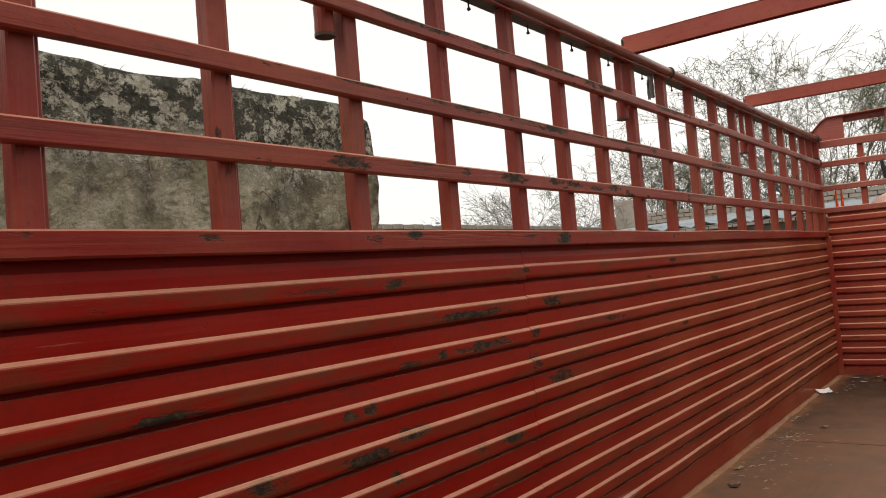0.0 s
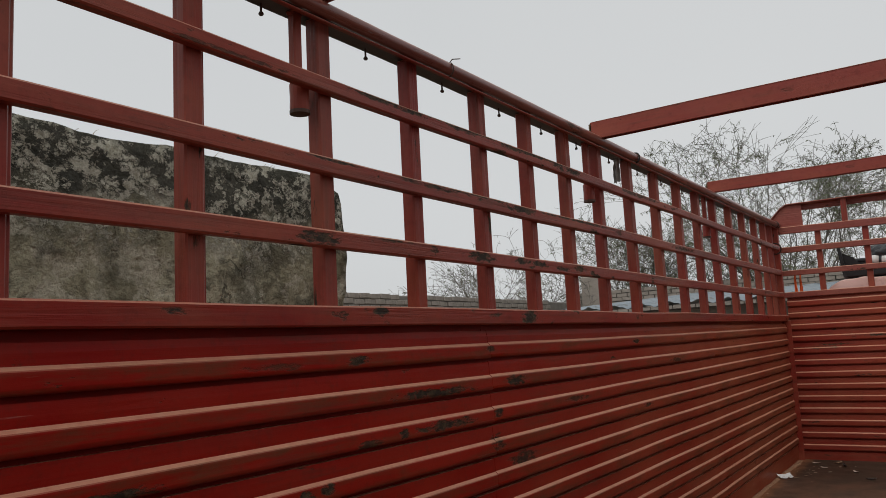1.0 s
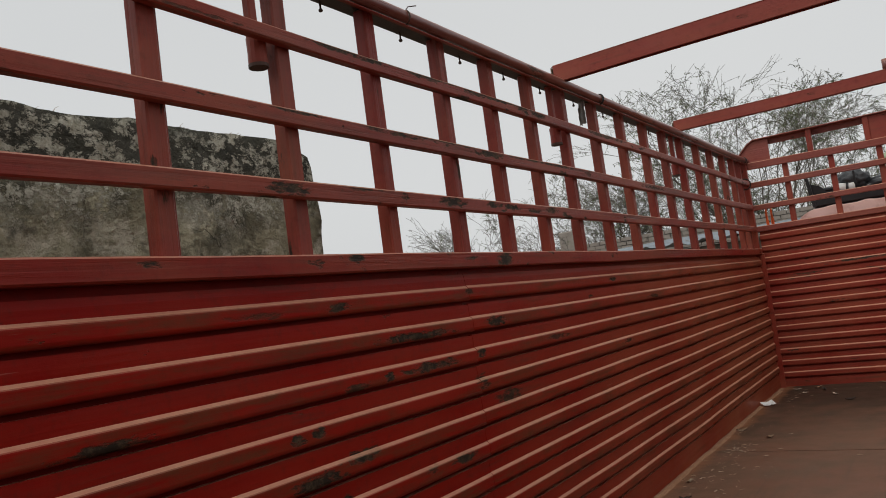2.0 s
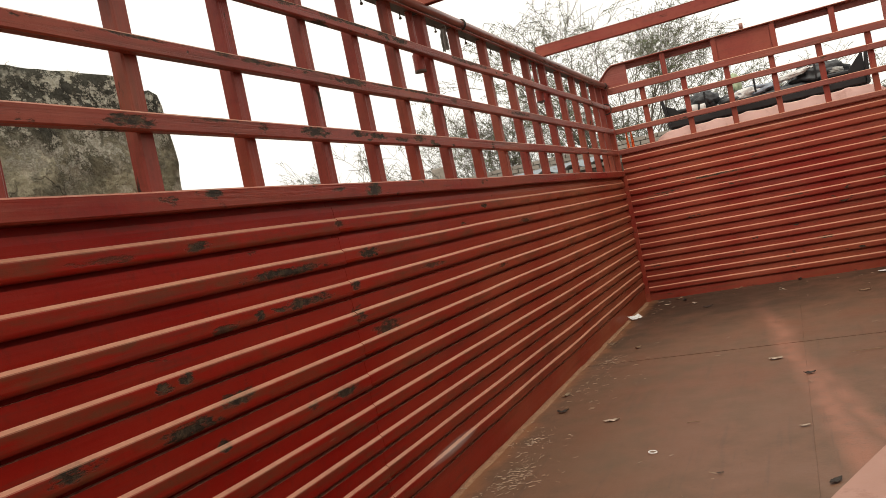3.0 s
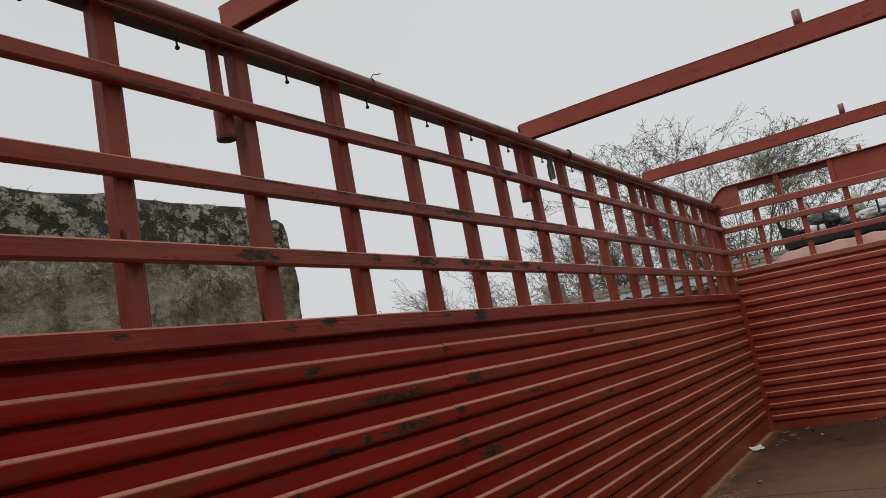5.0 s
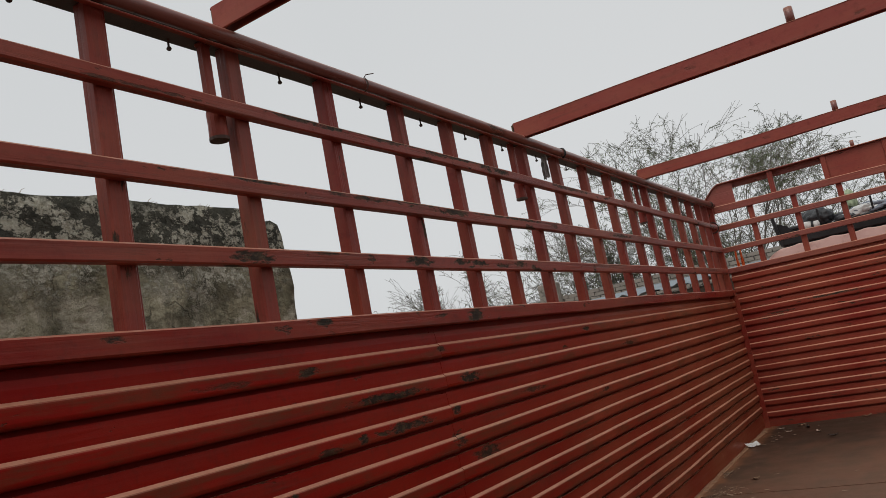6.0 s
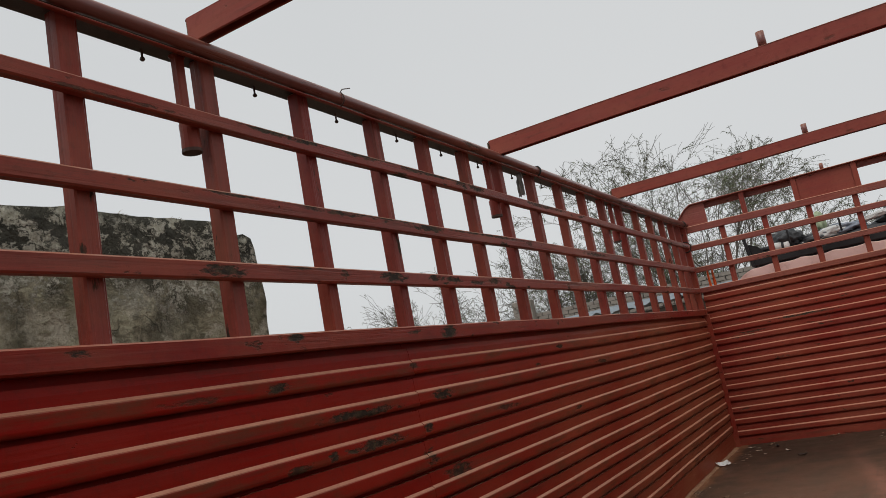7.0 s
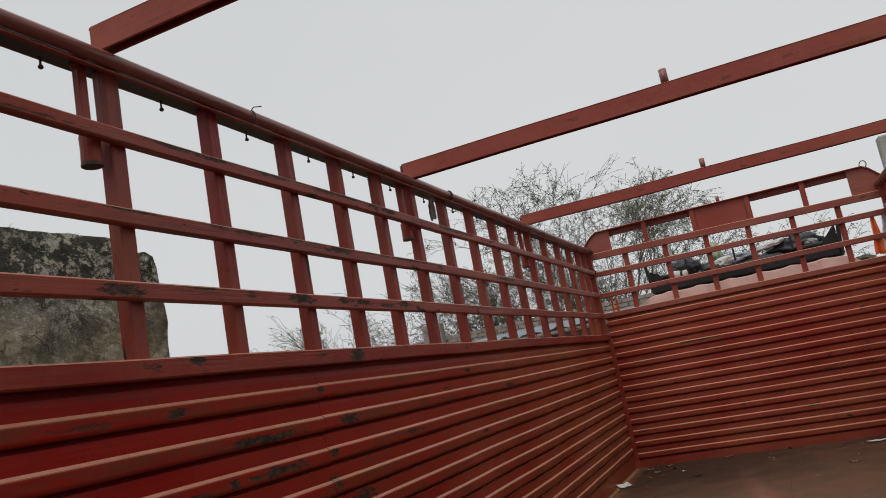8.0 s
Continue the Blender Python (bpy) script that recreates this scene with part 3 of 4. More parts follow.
def side_wall(name, face, s, rail_mat, panel_mat, post_mat, detailed):
    """A side of the bed: ribbed sheets below, a lattice of posts and rails above. s: +1 if the room lies towards +x."""
    w = thing(name, (0, 0, 0), "red painted truck side of ribbed steel sheet with an open lattice above", "wall", kind="structure")

    def bx(d0, d1, y0, y1, z0, z1, bevel=0.003):
        a, b = face - s * d0, face - s * d1
        return box((min(a, b), y0, z0), (max(a, b), y1, z1), bevel)

    def br(run, d0, d1, z0, z1, **k):
        a, b = face - s * d0, face - s * d1
        return bar("y", run, (min(a, b), z0), (max(a, b), z1), **k)

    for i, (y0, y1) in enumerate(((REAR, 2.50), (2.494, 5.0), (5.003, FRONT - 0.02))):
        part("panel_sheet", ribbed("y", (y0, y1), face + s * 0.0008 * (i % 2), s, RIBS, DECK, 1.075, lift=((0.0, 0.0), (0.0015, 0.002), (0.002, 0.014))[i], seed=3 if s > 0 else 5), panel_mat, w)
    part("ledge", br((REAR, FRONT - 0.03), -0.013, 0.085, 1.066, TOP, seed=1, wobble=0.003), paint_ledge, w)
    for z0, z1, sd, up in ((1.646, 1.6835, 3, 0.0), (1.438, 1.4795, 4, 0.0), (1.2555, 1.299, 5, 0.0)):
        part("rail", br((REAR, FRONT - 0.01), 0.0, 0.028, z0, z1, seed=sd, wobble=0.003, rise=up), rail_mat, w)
    for i, y in enumerate(POSTS):
        lean = 0.004 * noise.noise((y * 3.1, 4.0, s))
        bm = bx(0.0295, 0.071, y - 0.0285 + lean, y + 0.0185 + lean, TOP - 0.004, 1.8485, 0.004)
        join(bm, bx(0.0385, 0.069, y + 0.0165 + lean, y + 0.0285 + lean, TOP - 0.004, 1.848, 0.003))
        part("post", bm, post_mat, w)
    part("corner_post", bx(0.0, 0.06, FRONT - 0.055, FRONT - 0.012, 1.02, 1.86, 0.004), post_mat, w)
    part("top_plate", br((REAR, FRONT), 0.013, 0.097, 1.849, 1.857, bevel=0.002, seed=7), plate_shaded, w, "unpainted weathered top plate with its underside's shade in the colour")
    part("plate_lip", br((REAR, FRONT - 0.06), -0.004, 0.010, 1.8225, 1.8285, bevel=0.002, seed=7), rail_mat, w)
    n = 40
    pts = [(face + 0.002 * noise.noise((k * 0.7, 1, s)), REAR + (FRONT - REAR) * k / n, 1.854 + 0.0015 * noise.noise((k * 0.45, 6, s))) for k in range(n + 1)]
    part("top_tube", tube(pts, 0.0192, 16), paint_tube, w, smooth=True)
    for a, b in zip(POSTS, POSTS[1:]):
        y = (a + b) / 2 + 0.042 + 0.03 * noise.noise((a, 2.2, s))
        x = face - s * 0.08
        bm = tube([(x, y, 1.851), (x, y, 1.822)], 0.0028, 8)
        tube([(x, y, 1.826), (x, y, 1.821), (x, y, 1.8175)], [0.005, 0.0068, 0.0045], 8, bm)
        part("bolt", bm, rust, w)
    for y in (1.750, 3.500, 5.293):
        # sleeve that takes the hoop, hung beside the post
        x = face - s * 0.058
        bm = box((x - 0.012, y - 0.030, 1.66), (x + 0.012, y - 0.002, 1.85), 0.004)
        box((x - 0.012, y - 0.037, 1.838), (x + 0.012, y + 0.004, 1.85), 0.005, bm)
        sleeve = part("hoop_sleeve", bm, paint_post, w)
        bm = tube([(x, y - 0.006, 1.595), (x, y - 0.006, 1.605), (x, y - 0.006, 1.63), (x, y - 0.006, 1.665), (x, y - 0.006, 1.672)], [0.0235, 0.0245, 0.0236, 0.0245, 0.019], 14)
        part("socket", bm, paint_post, sleeve)
        part("socket_rim", tube([(x, y - 0.006, 1.590), (x, y - 0.006, 1.5985)], 0.0252, 14), rust, w, "rusty dark rim")
    if detailed:
        # rope tying the last posts, a twist of wire, a rag
        for y in (3.94, 7.13):
            bm = tube(ring((face, y, 1.852), (0.1, 1, 0), 0.024, 0.004), 0.0045, 6)
            part("rope_wrap", bm, rubber, w, smooth=True)
        part("rope_wrap", tube(ring((face - s * 0.02, 7.13, 1.655), (0.1, 1, 0.2), 0.045, 0.004), 0.005, 6), rubber, w, smooth=True)
        bm = tube(ring((face, 2.33, 1.85), (0, 1, 0.1), 0.024, 0.002, math.tau * 0.9), 0.0022, 5)
        tube([(face + 0.008, 2.335, 1.872), (face + 0.012, 2.343, 1.884), (face + 0.026, 2.368, 1.889)], 0.0018, 5, bm)
        part("wire_twist", bm, rust, w, smooth=True)
    return w


wall_west = side_wall("wall_west", 0.0, 1, paint_rail, paint_panel, paint_post, True)
wall_east = side_wall("wall_east", WIDE, -1, paint_rail, paint_panel, paint_post, False)

# running gear that carries the bed
chassis = thing("truck_chassis", (WIDE / 2, 3.2, -1.2), "dark steel truck chassis with wheels under the bed", "chassis")
for x in (0.7, 1.5):
    part("frame_rail", box((x, REAR, -0.32), (x + 0.09, 8.9, DECK - 0.071), 0.01), rust, chassis)
for y in (0.9, 2.1, 7.9):
    part("axle", tube([(0.2, y, -0.7), (2.1, y, -0.7)], 0.06, 10), rust, chassis, smooth=True)
    for x in (0.75, 1.55):
        part("spring_hanger", box((x, y - 0.3, -0.72), (x + 0.06, y + 0.3, -0.3), 0.02), rust, chassis)
    for x in (0.12, 1.9):
        wheel = part("wheel", tube([(x, y, -0.7), (x + 0.03, y, -0.7), (x + 0.25, y, -0.7), (x + 0.28, y, -0.7)], [0.44, 0.5, 0.5, 0.44], 28), rubber, chassis, smooth=True)
        part("rim", tube([(x - 0.01, y, -0.7), (x + 0.29, y, -0.7)], 0.24, 20), rust, wheel)

# front of the bed
wall_north = thing("wall_north", (0, FRONT, 0), "red painted truck headboard of ribbed sheet with lattice above", "wall", kind="structure")
part("panel_sheet", ribbed("x", (0.012, WIDE - 0.012), FRONT - 0.03, -1, FRONT_RIBS, DECK, 1.261, depth=0.012, gap=0.010, seed=8), paint_panel_x, wall_north)
part("ledge", bar("x", (-0.02, WIDE + 0.02), (FRONT - 0.034, 1.252), (FRONT + 0.045, 1.297), seed=11), paint_rail_x, wall_north)
for x0, x1 in ((-0.035, 0.03), (WIDE - 0.03, WIDE + 0.035)):
    part("corner_strip", box((x0, FRONT - 0.062, DECK), (x1, FRONT - 0.056, 1.07), 0.002), paint_panel_x, wall_north)
for z0, z1, sd, fall in ((1.760, 1.818, 12, 0.014), (1.614, 1.661, 13, 0.006), (1.430, 1.474, 14, 0.0)):
    bm = bar("x", (0.0, WIDE), (FRONT - 0.024, z0), (FRONT, z1), seed=sd)
    for v in bm.verts:
        v.co.z -= fall * (v.co.x - WIDE / 2)
    part("rail", bm, paint_rail_x, wall_north)
for k in range(6):
    x = 0.2655 + 0.3405 * k
    part("post", box((x, FRONT + 0.001, 1.294), (x + 0.043, FRONT + 0.036, 1.79), 0.003), paint_post, wall_north)
for x in (0.477, 0.887, 1.333, 1.758):
    part("upper_post", box((x, FRONT - 0.012, 1.80), (x + 0.041, FRONT + 0.024, 2.012), 0.003), paint_post, wall_north)
part("nameboard", box((0.927, FRONT + 0.001, 1.80), (1.333, FRONT + 0.008, 2.012), 0.002), paint_beam, wall_north)
bm = box((0.075, FRONT - 0.03, 2.011), (WIDE - 0.075, FRONT + 0.05, 2.019), 0.002)
box((0.16, FRONT + 0.042, 1.962), (WIDE - 0.16, FRONT + 0.05, 2.011), 0.002, bm)
part("top_strip", bm, paint_rail_x, wall_north)


def gusset(flip):
    """Corner plate of the headboard with a sloping shoulder and a folded rim."""
    bm = bmesh.new()
    shape = [(-0.055, 1.80), (-0.055, 1.90), (0.028, 1.985), (0.075, 2.012), (0.188, 2.012), (0.188, 1.80)]
    if flip:
        shape = [(WIDE - x, z) for x, z in shape]
    a = [bm.verts.new((x, FRONT + 0.0, z)) for x, z in shape]
    b = [bm.verts.new((x, FRONT + 0.007, z)) for x, z in shape]
    bm.faces.new(a)
    bm.faces.new(b[::-1])
    for i in range(len(a)):
        bm.faces.new((a[i], a[(i + 1) % len(a)], b[(i + 1) % len(a)], b[i]))
    for (x0, z0), (x1, z1) in zip(shape[1:3], shape[2:4]):
        q = [bm.verts.new(p) for p in ((x0, FRONT - 0.022, z0), (x1, FRONT - 0.022, z1), (x1, FRONT + 0.024, z1), (x0, FRONT + 0.024, z0))]
        r = [bm.verts.new(v.co + Vector((0, 0, 0.008))) for v in q]
        bm.faces.new(q)
        bm.faces.new(r[::-1])
        for i in range(4):
            bm.faces.new((q[i], q[(i + 1) % 4], r[(i + 1) % 4], r[i]))
    return bm


for flip in (False, True):
    part("gusset", gusset(flip), paint_rail_x, wall_north)
part("lifting_loop", tube(ring((WIDE - 0.057, FRONT, 2.03), (0.9, 1, 0), 0.03, 0.004, math.tau, 0, 18), 0.004, 6), rust, wall_north, smooth=True)
part("centre_peg", tube([(1.135, FRONT + 0.005, 2.017), (1.135, FRONT + 0.005, 2.07)], 0.015, 10), paint_tube, wall_north, smooth=True)

# tailboard behind: out of view, its height added to shade the rear of the bed
wall_south = thing("wall_south", (0, REAR, 0), "tall red painted ribbed steel tailboard, unseen, added to shade the bed", "wall", kind="structure")
part("panel_sheet", ribbed("x", (0.0, WIDE), REAR, 1, [z + 0.72 for z in RIBS] + RIBS[3:], DECK, 1.84, seed=21), paint_panel_x, wall_south)
part("ledge", bar("x", (0.0, WIDE), (REAR - 0.05, 1.80), (REAR + 0.006, 1.845), seed=22), paint_rail_x, wall_south)


def cross_beam(y):
    """Channel beam lying across the sides, open below, with a peg on top in the middle."""
    b = thing("cross_beam", (WIDE / 2, y, 1.872), "red painted steel cross beam lying over the truck sides", "beam", "cross beams")
    x0, x1, z0, z1 = -0.042, WIDE + 0.042, 1.867, 1.938
    if y < 2:
        z0, z1 = 1.878, 1.950
    elif y < 4:
        z0, z1 = 1.862, 1.940
    bm = bar("x", (x0, x1), (y - 0.004, z0), (y + 0.004, z1), bevel=0.002, seed=int(y * 10), wobble=0.003, step=0.15)
    join(bm, bar("x", (x0, x1), (y - 0.004, z1 - 0.008), (y + 0.037, z1), bevel=0.002, seed=int(y * 10), wobble=0.003, step=0.15))
    join(bm, bar("x", (x0, x1), (y + 0.030, z0 + 0.001), (y + 0.037, z1 - 0.002), bevel=0.002, seed=int(y * 10), wobble=0.003, step=0.15))
    for v in bm.verts:
        if v.co.x < x0 + 0.002:
            v.co.x += 0.014 * max(0.0, (abs(v.co.z - (z0 + z1) / 2) - 0.022) / 0.014)
    part("channel", bm, paint_beam, b)
    for x in (x0 - 0.004, x1 - 0.004):
        part("end_cap", box((x + 0.004, y + 0.004, z0 + 0.006), (x + 0.010, y + 0.034, z1 - 0.006), 0.002), wood_end, b, "lichen-stained end plate")
    part("peg", tube([(1.155, y + 0.017, z1 - 0.004), (1.155, y + 0.017, z1 + 0.06)], 0.016, 10), paint_tube, b, smooth=True)


for y in BEAMS:
    cross_beam(y)

# ---- cab in front ----
SET["place"] = Matrix.Translation((-0.0097, 0.002, -0.022)) @ Matrix.Diagonal((1.0233, 1.021, 1.022, 1))
cab = thing("truck_cab", (1.15, 8.2, -1.2), "faded pink truck cab with a ridged steel roof", "truck cab")
bm = bmesh.new()
nx, ny = 64, 10
grid = []
for i in range(nx + 1):
    u = i / nx
    x = 0.30 + 1.735 * u
    shoulder = min(u, 1 - u) * 1.8
    drop = 0.075 * max(0.0, 1 - shoulder / 0.13) ** 2.2
    ridge = 0.011 * (0.5 + 0.5 * math.cos(u * math.tau * 7)) ** 3
    row = []
    for j in range(ny + 1):
        v = j / ny
        nose = 0.09 * max(0, (v - 0.75) / 0.25) ** 2 + 0.02 * max(0, (0.1 - v) / 0.1) ** 2
        row.append(bm.verts.new((x, 7.24 + 1.75 * v, 1.378 - drop - nose + ridge)))
    grid.append(row)
for i in range(nx):
    for j in range(ny):
        bm.faces.new((grid[i][j], grid[i + 1][j], grid[i + 1][j + 1], grid[i][j + 1]))
ext = bmesh.ops.extrude_edge_only(bm, edges=[e for e in bm.edges if e.is_boundary])
for v in [g for g in ext["geom"] if isinstance(g, bmesh.types.BMVert)]:
    v.co.z = 1.22
part("roof", bm, cab_pink, cab, smooth=True)
part("body", box((0.2, 7.26, -1.2), (2.07, 8.97, 1.225), 0.05, segs=3), cab_pink, cab)

rack = thing("roof_rack", (1.18, 8.0, 1.37), "black steel luggage tray on the cab roof", "roof rack")
part("tray", box((0.40, 7.5, 1.395), (1.95, 8.6, 1.425), 0.01), black_paint, rack)
part("rear_board", box((0.41, 7.48, 1.40), (1.93, 7.505, 1.462), 0.006), black_paint, rack)
part("front_board", box((0.41, 8.58, 1.395), (1.93, 8.605, 1.50), 0.006), black_paint, rack)
for x, lean in ((0.395, -0.04), (1.93, 0.02)):
    bm = bmesh.new()
    prof = [(7.47, 1.395), (7.47, 1.66), (7.56, 1.575), (8.61, 1.56), (8.61, 1.395)]
    a = [bm.verts.new((x + lean * (z - 1.395) * 3, y, z)) for y, z in prof]
    b = [bm.verts.new((x + 0.025 + lean * (z - 1.395) * 3, y, z)) for y, z in prof]
    bm.faces.new(a)
    bm.faces.new(b[::-1])
    for i in range(5):
        bm.faces.new((a[i], a[(i + 1) % 5], b[(i + 1) % 5], b[i]))
    part("side_board", bm, black_paint, rack)
for pts in (((1.935, 1.45), (1.80, 1.45), (1.82, 1.53), (1.935, 1.66)), ((0.41, 1.45), (0.56, 1.45), (0.47, 1.56), (0.385, 1.60))):
    bm = bmesh.new()
    a, b = [[bm.verts.new((x, y, z)) for x, z in pts] for y in (7.507, 7.522)]
    bm.faces.new(a)
    bm.faces.new(b[::-1])
    for i in range(4):
        bm.faces.new((a[i], a[(i + 1) % 4], b[(i + 1) % 4], b[i]))
    part("end_bracket", bm, black_paint, rack)
for x in (0.72, 1.12, 1.58):
    part("upright", box((x, 7.485, 1.53), (x + 0.016, 7.502, 1.64), 0.003), black_paint, rack)
for x in (0.5, 1.85):
    for y in (7.62, 8.45):
        part("foot", box((x, y, 1.31), (x + 0.05, y + 0.05, 1.397), 0.004), black_paint, rack)


def lump(name, centre, size, mat, label, category, seed, folds=3.0, deep=0.28, turn=0.0):
    """A soft folded bundle: cloth or a bag, flattened where it lies."""
    t = thing(name, (centre[0], centre[1], centre[2] - size[2] * 0.5), label, category)
    bm = bmesh.new()
    bmesh.ops.create_icosphere(bm, subdivisions=4, radius=1.0)
    for v in bm.verts:
        p = v.co.copy()
        k = 1 + deep * noise.noise((p.x * folds + seed, p.y * folds, p.z * folds)) + 0.5 * deep * abs(noise.noise((p.x * folds * 2.6, p.y * folds * 1.2 + seed, p.z * folds * 2.2)))
        q = Vector((p.x * size[0], p.y * size[1], max(p.z, -0.7) * size[2])) * k * 0.5
        q.rotate(Euler((0, turn, 0)))
        v.co = Vector(centre) + q
    part("cover", bm, mat, t, smooth=True)
    return t


for name, x0, x1, z1, lab in (("battery_box", 0.425, 0.60, 1.545, "black steel box at the end of the roof tray"), ("tool_box", 1.62, 1.90, 1.535, "long black tool box in the roof tray")):
    t = thing(name, ((x0 + x1) / 2, 7.65, 1.425), lab, "box")
    part("body", box((x0, 7.53, 1.425), (x1, 7.78, z1 - 0.03), 0.008), black_paint, t)
    part("lid", box((x0 - 0.006, 7.524, z1 - 0.03), (x1 + 0.006, 7.786, z1), 0.008), cloth_black, t)
lump("tarpaulin_bundle", (1.2, 7.66, 1.478), (0.95, 0.26, 0.11), cloth_black, "long rolled black tarpaulin along the roof tray", "tarpaulin", 14.0, folds=3.2, deep=0.35)
lump("tarpaulin_bundle", (0.93, 7.75, 1.505), (0.5, 0.4, 0.15), cloth_black, "folded black tarpaulin lying in the roof tray", "tarpaulin", 1.0, turn=-0.1)
lump("tarpaulin_bundle", (0.70, 7.68, 1.56), (0.26, 0.3, 0.2), cloth_black, "rolled black tarpaulin lying in the roof tray", "tarpaulin", 2.0)
lump("tarpaulin_bundle", (1.60, 7.8, 1.555), (0.46, 0.42, 0.23), cloth_black, "heaped black tarpaulin lying in the roof tray", "tarpaulin", 3.0, folds=2.2, deep=0.4)
lump("plastic_sheet", (1.10, 7.72, 1.545), (0.42, 0.3, 0.12), cloth_blue, "crumpled grey-blue plastic sheet in the roof tray", "plastic sheet", 4.0, folds=4, deep=0.4)
lump("white_rag", (0.98, 7.60, 1.525), (0.34, 0.1, 0.1), cloth_white, "dirty white rag over the edge of the roof tray", "rag", 5.0, folds=3, deep=0.4, turn=-0.25)
lump("white_rag", (1.42, 7.62, 1.605), (0.3, 0.06, 0.05), cloth_white, "dirty white rag over the edge of the roof tray", "rag", 6.5, folds=3, deep=0.45, turn=-0.2)
lump("green_bag", (0.955, 8.1, 1.69), (0.10, 0.14, 0.22), cloth_green, "pale green plastic bag standing in the roof tray", "bag", 7.0, folds=2)
lump("grey_stone", (1.74, 7.62, 1.555), (0.11, 0.1, 0.07), concrete, "grey rag ball lying on the roof tray", "rag", 9.0)

can = thing("plastic_can", (0.66, 7.56, 1.49), "white plastic can with a dark band lying in the roof tray", "can")
part("body", tube([(0.60, 7.545, 1.525), (0.605, 7.545, 1.525), (0.655, 7.545, 1.52)], [0.03, 0.036, 0.036], 14), paper_white, can, smooth=True)
part("band", tube([(0.6551, 7.545, 1.52), (0.675, 7.545, 1.518)], 0.0365, 14), cloth_black, can, "dark band", True)
part("neck", tube([(0.6751, 7.545, 1.518), (0.71, 7.545, 1.515), (0.72, 7.545, 1.514)], [0.036, 0.036, 0.026], 14), paper_white, can, smooth=True)


def hanging(name, top, width, drop, mat, label, category, seed, taper=0.3, swing=0.014):
    """A strip of cloth hanging in folds from its upper edge, with thickness."""
    t = thing(name, (top[0], top[1], top[2] - drop), label, category)
    nu, nv = 12, 14
    front, back = [], []
    bm = bmesh.new()
    for side, rows in ((-1, front), (1, back)):
        for j in range(nv + 1):
            v = j / nv
            w = width * (taper + (1 - taper) * v)
            row = []
            for i in range(nu + 1):
                u = i / nu - 0.5
                fold = swing * math.sin(u * 11 + seed) * (0.3 + v) + 0.012 * noise.noise((u * 6, v * 4, seed))
                row.append(bm.verts.new((top[0] + u * w + 0.1 * width * noise.noise((v * 3, seed, 0)), top[1] + fold + side * 0.0015, top[2] - drop * v - 0.02 * noise.noise((u * 5, seed, 3.0)) * v)))
            rows.append(row)
    for rows in (front, back):
        for j in range(nv):
            for i in range(nu):
                bm.faces.new((rows[j][i], rows[j][i + 1], rows[j + 1][i + 1], rows[j + 1][i]))
    for j in range(nv):
        for i in (0, nu):
            bm.faces.new((front[j][i], front[j + 1][i], back[j + 1][i], back[j][i]))
    for i in range(nu):
        for j in (0, nv):
            bm.faces.new((front[j][i], front[j][i + 1], back[j][i + 1], back[j][i]))
    part("cloth", bm, mat, t, smooth=True)


hanging("orange_ribbon", (0.085, 7.13, 1.47), 0.028, 0.2, cloth_orange, "orange cloth ribbon tied to the corner of the headboard", "ribbon", 1.0)
hanging("orange_ribbon", (0.125, 7.14, 1.46), 0.022, 0.17, cloth_orange, "orange cloth ribbon tied to the corner of the headboard", "ribbon", 4.0)
hanging("orange_flag", (2.165, 7.092, 1.64), 0.085, 0.33, cloth_orange, "orange cloth flag hanging at the headboard", "flag", 2.0, taper=0.25)
hanging("white_cloth", (2.26, 7.094, 1.60), 0.16, 0.3, cloth_white, "dirty white cloth hanging behind the headboard", "cloth", 3.0, taper=0.4)
lump("jute_sack", (2.08, 7.5, 1.30), (0.18, 0.22, 0.1), bark, "brown jute sack lying by the cab roof", "sack", 11.0)
SET["place"] = Matrix()
hanging("grey_rag", (-0.035, 3.785, 1.829), 0.035, 0.11, concrete, "grey rag hanging from the top rail", "rag", 5.0, taper=0.8, swing=0.008)

# ---- loose on the deck ----
SET["place"] = Matrix.Translation((-0.027, -0.03, DECK)) @ Matrix.Diagonal((1.02, 1.0335, 1, 1))
plate = thing("steel_sheet", (1.4, 2.6, 0.003), "faded pink steel sheet lying loose on the deck", "steel sheet")
d, e = Vector((0.402, 0.916, 0)), Vector((0.916, -0.402, 0))
base = Vector((1.232, 2.683, 0)) - d * 0.75
bm = bmesh.new()
n = 16
lo, hi = [], []
for rows, z in ((lo, 0.006), (hi, 0.016)):
    for i in range(n + 1):
        p = base + d * (1.55 * i / n)
        rows.append([bm.verts.new(p + e * (0.003 * noise.noise((i * 0.9, 1, 1))) + Vector((0, 0, z))), bm.verts.new(p + e * 0.62 + Vector((0, 0, z)))])
for i in range(n):
    bm.faces.new((hi[i][0], hi[i][1], hi[i + 1][1], hi[i + 1][0]))
    bm.faces.new((lo[i][0], lo[i + 1][0], lo[i + 1][1], lo[i][1]))
    for k in (0, 1):
        bm.faces.new((lo[i][k], lo[i + 1][k], hi[i + 1][k], hi[i][k]))
for i in (0, n):
    bm.faces.new((lo[i][0], lo[i][1], hi[i][1], hi[i][0]))
part("sheet", bm, plate_pink, plate)


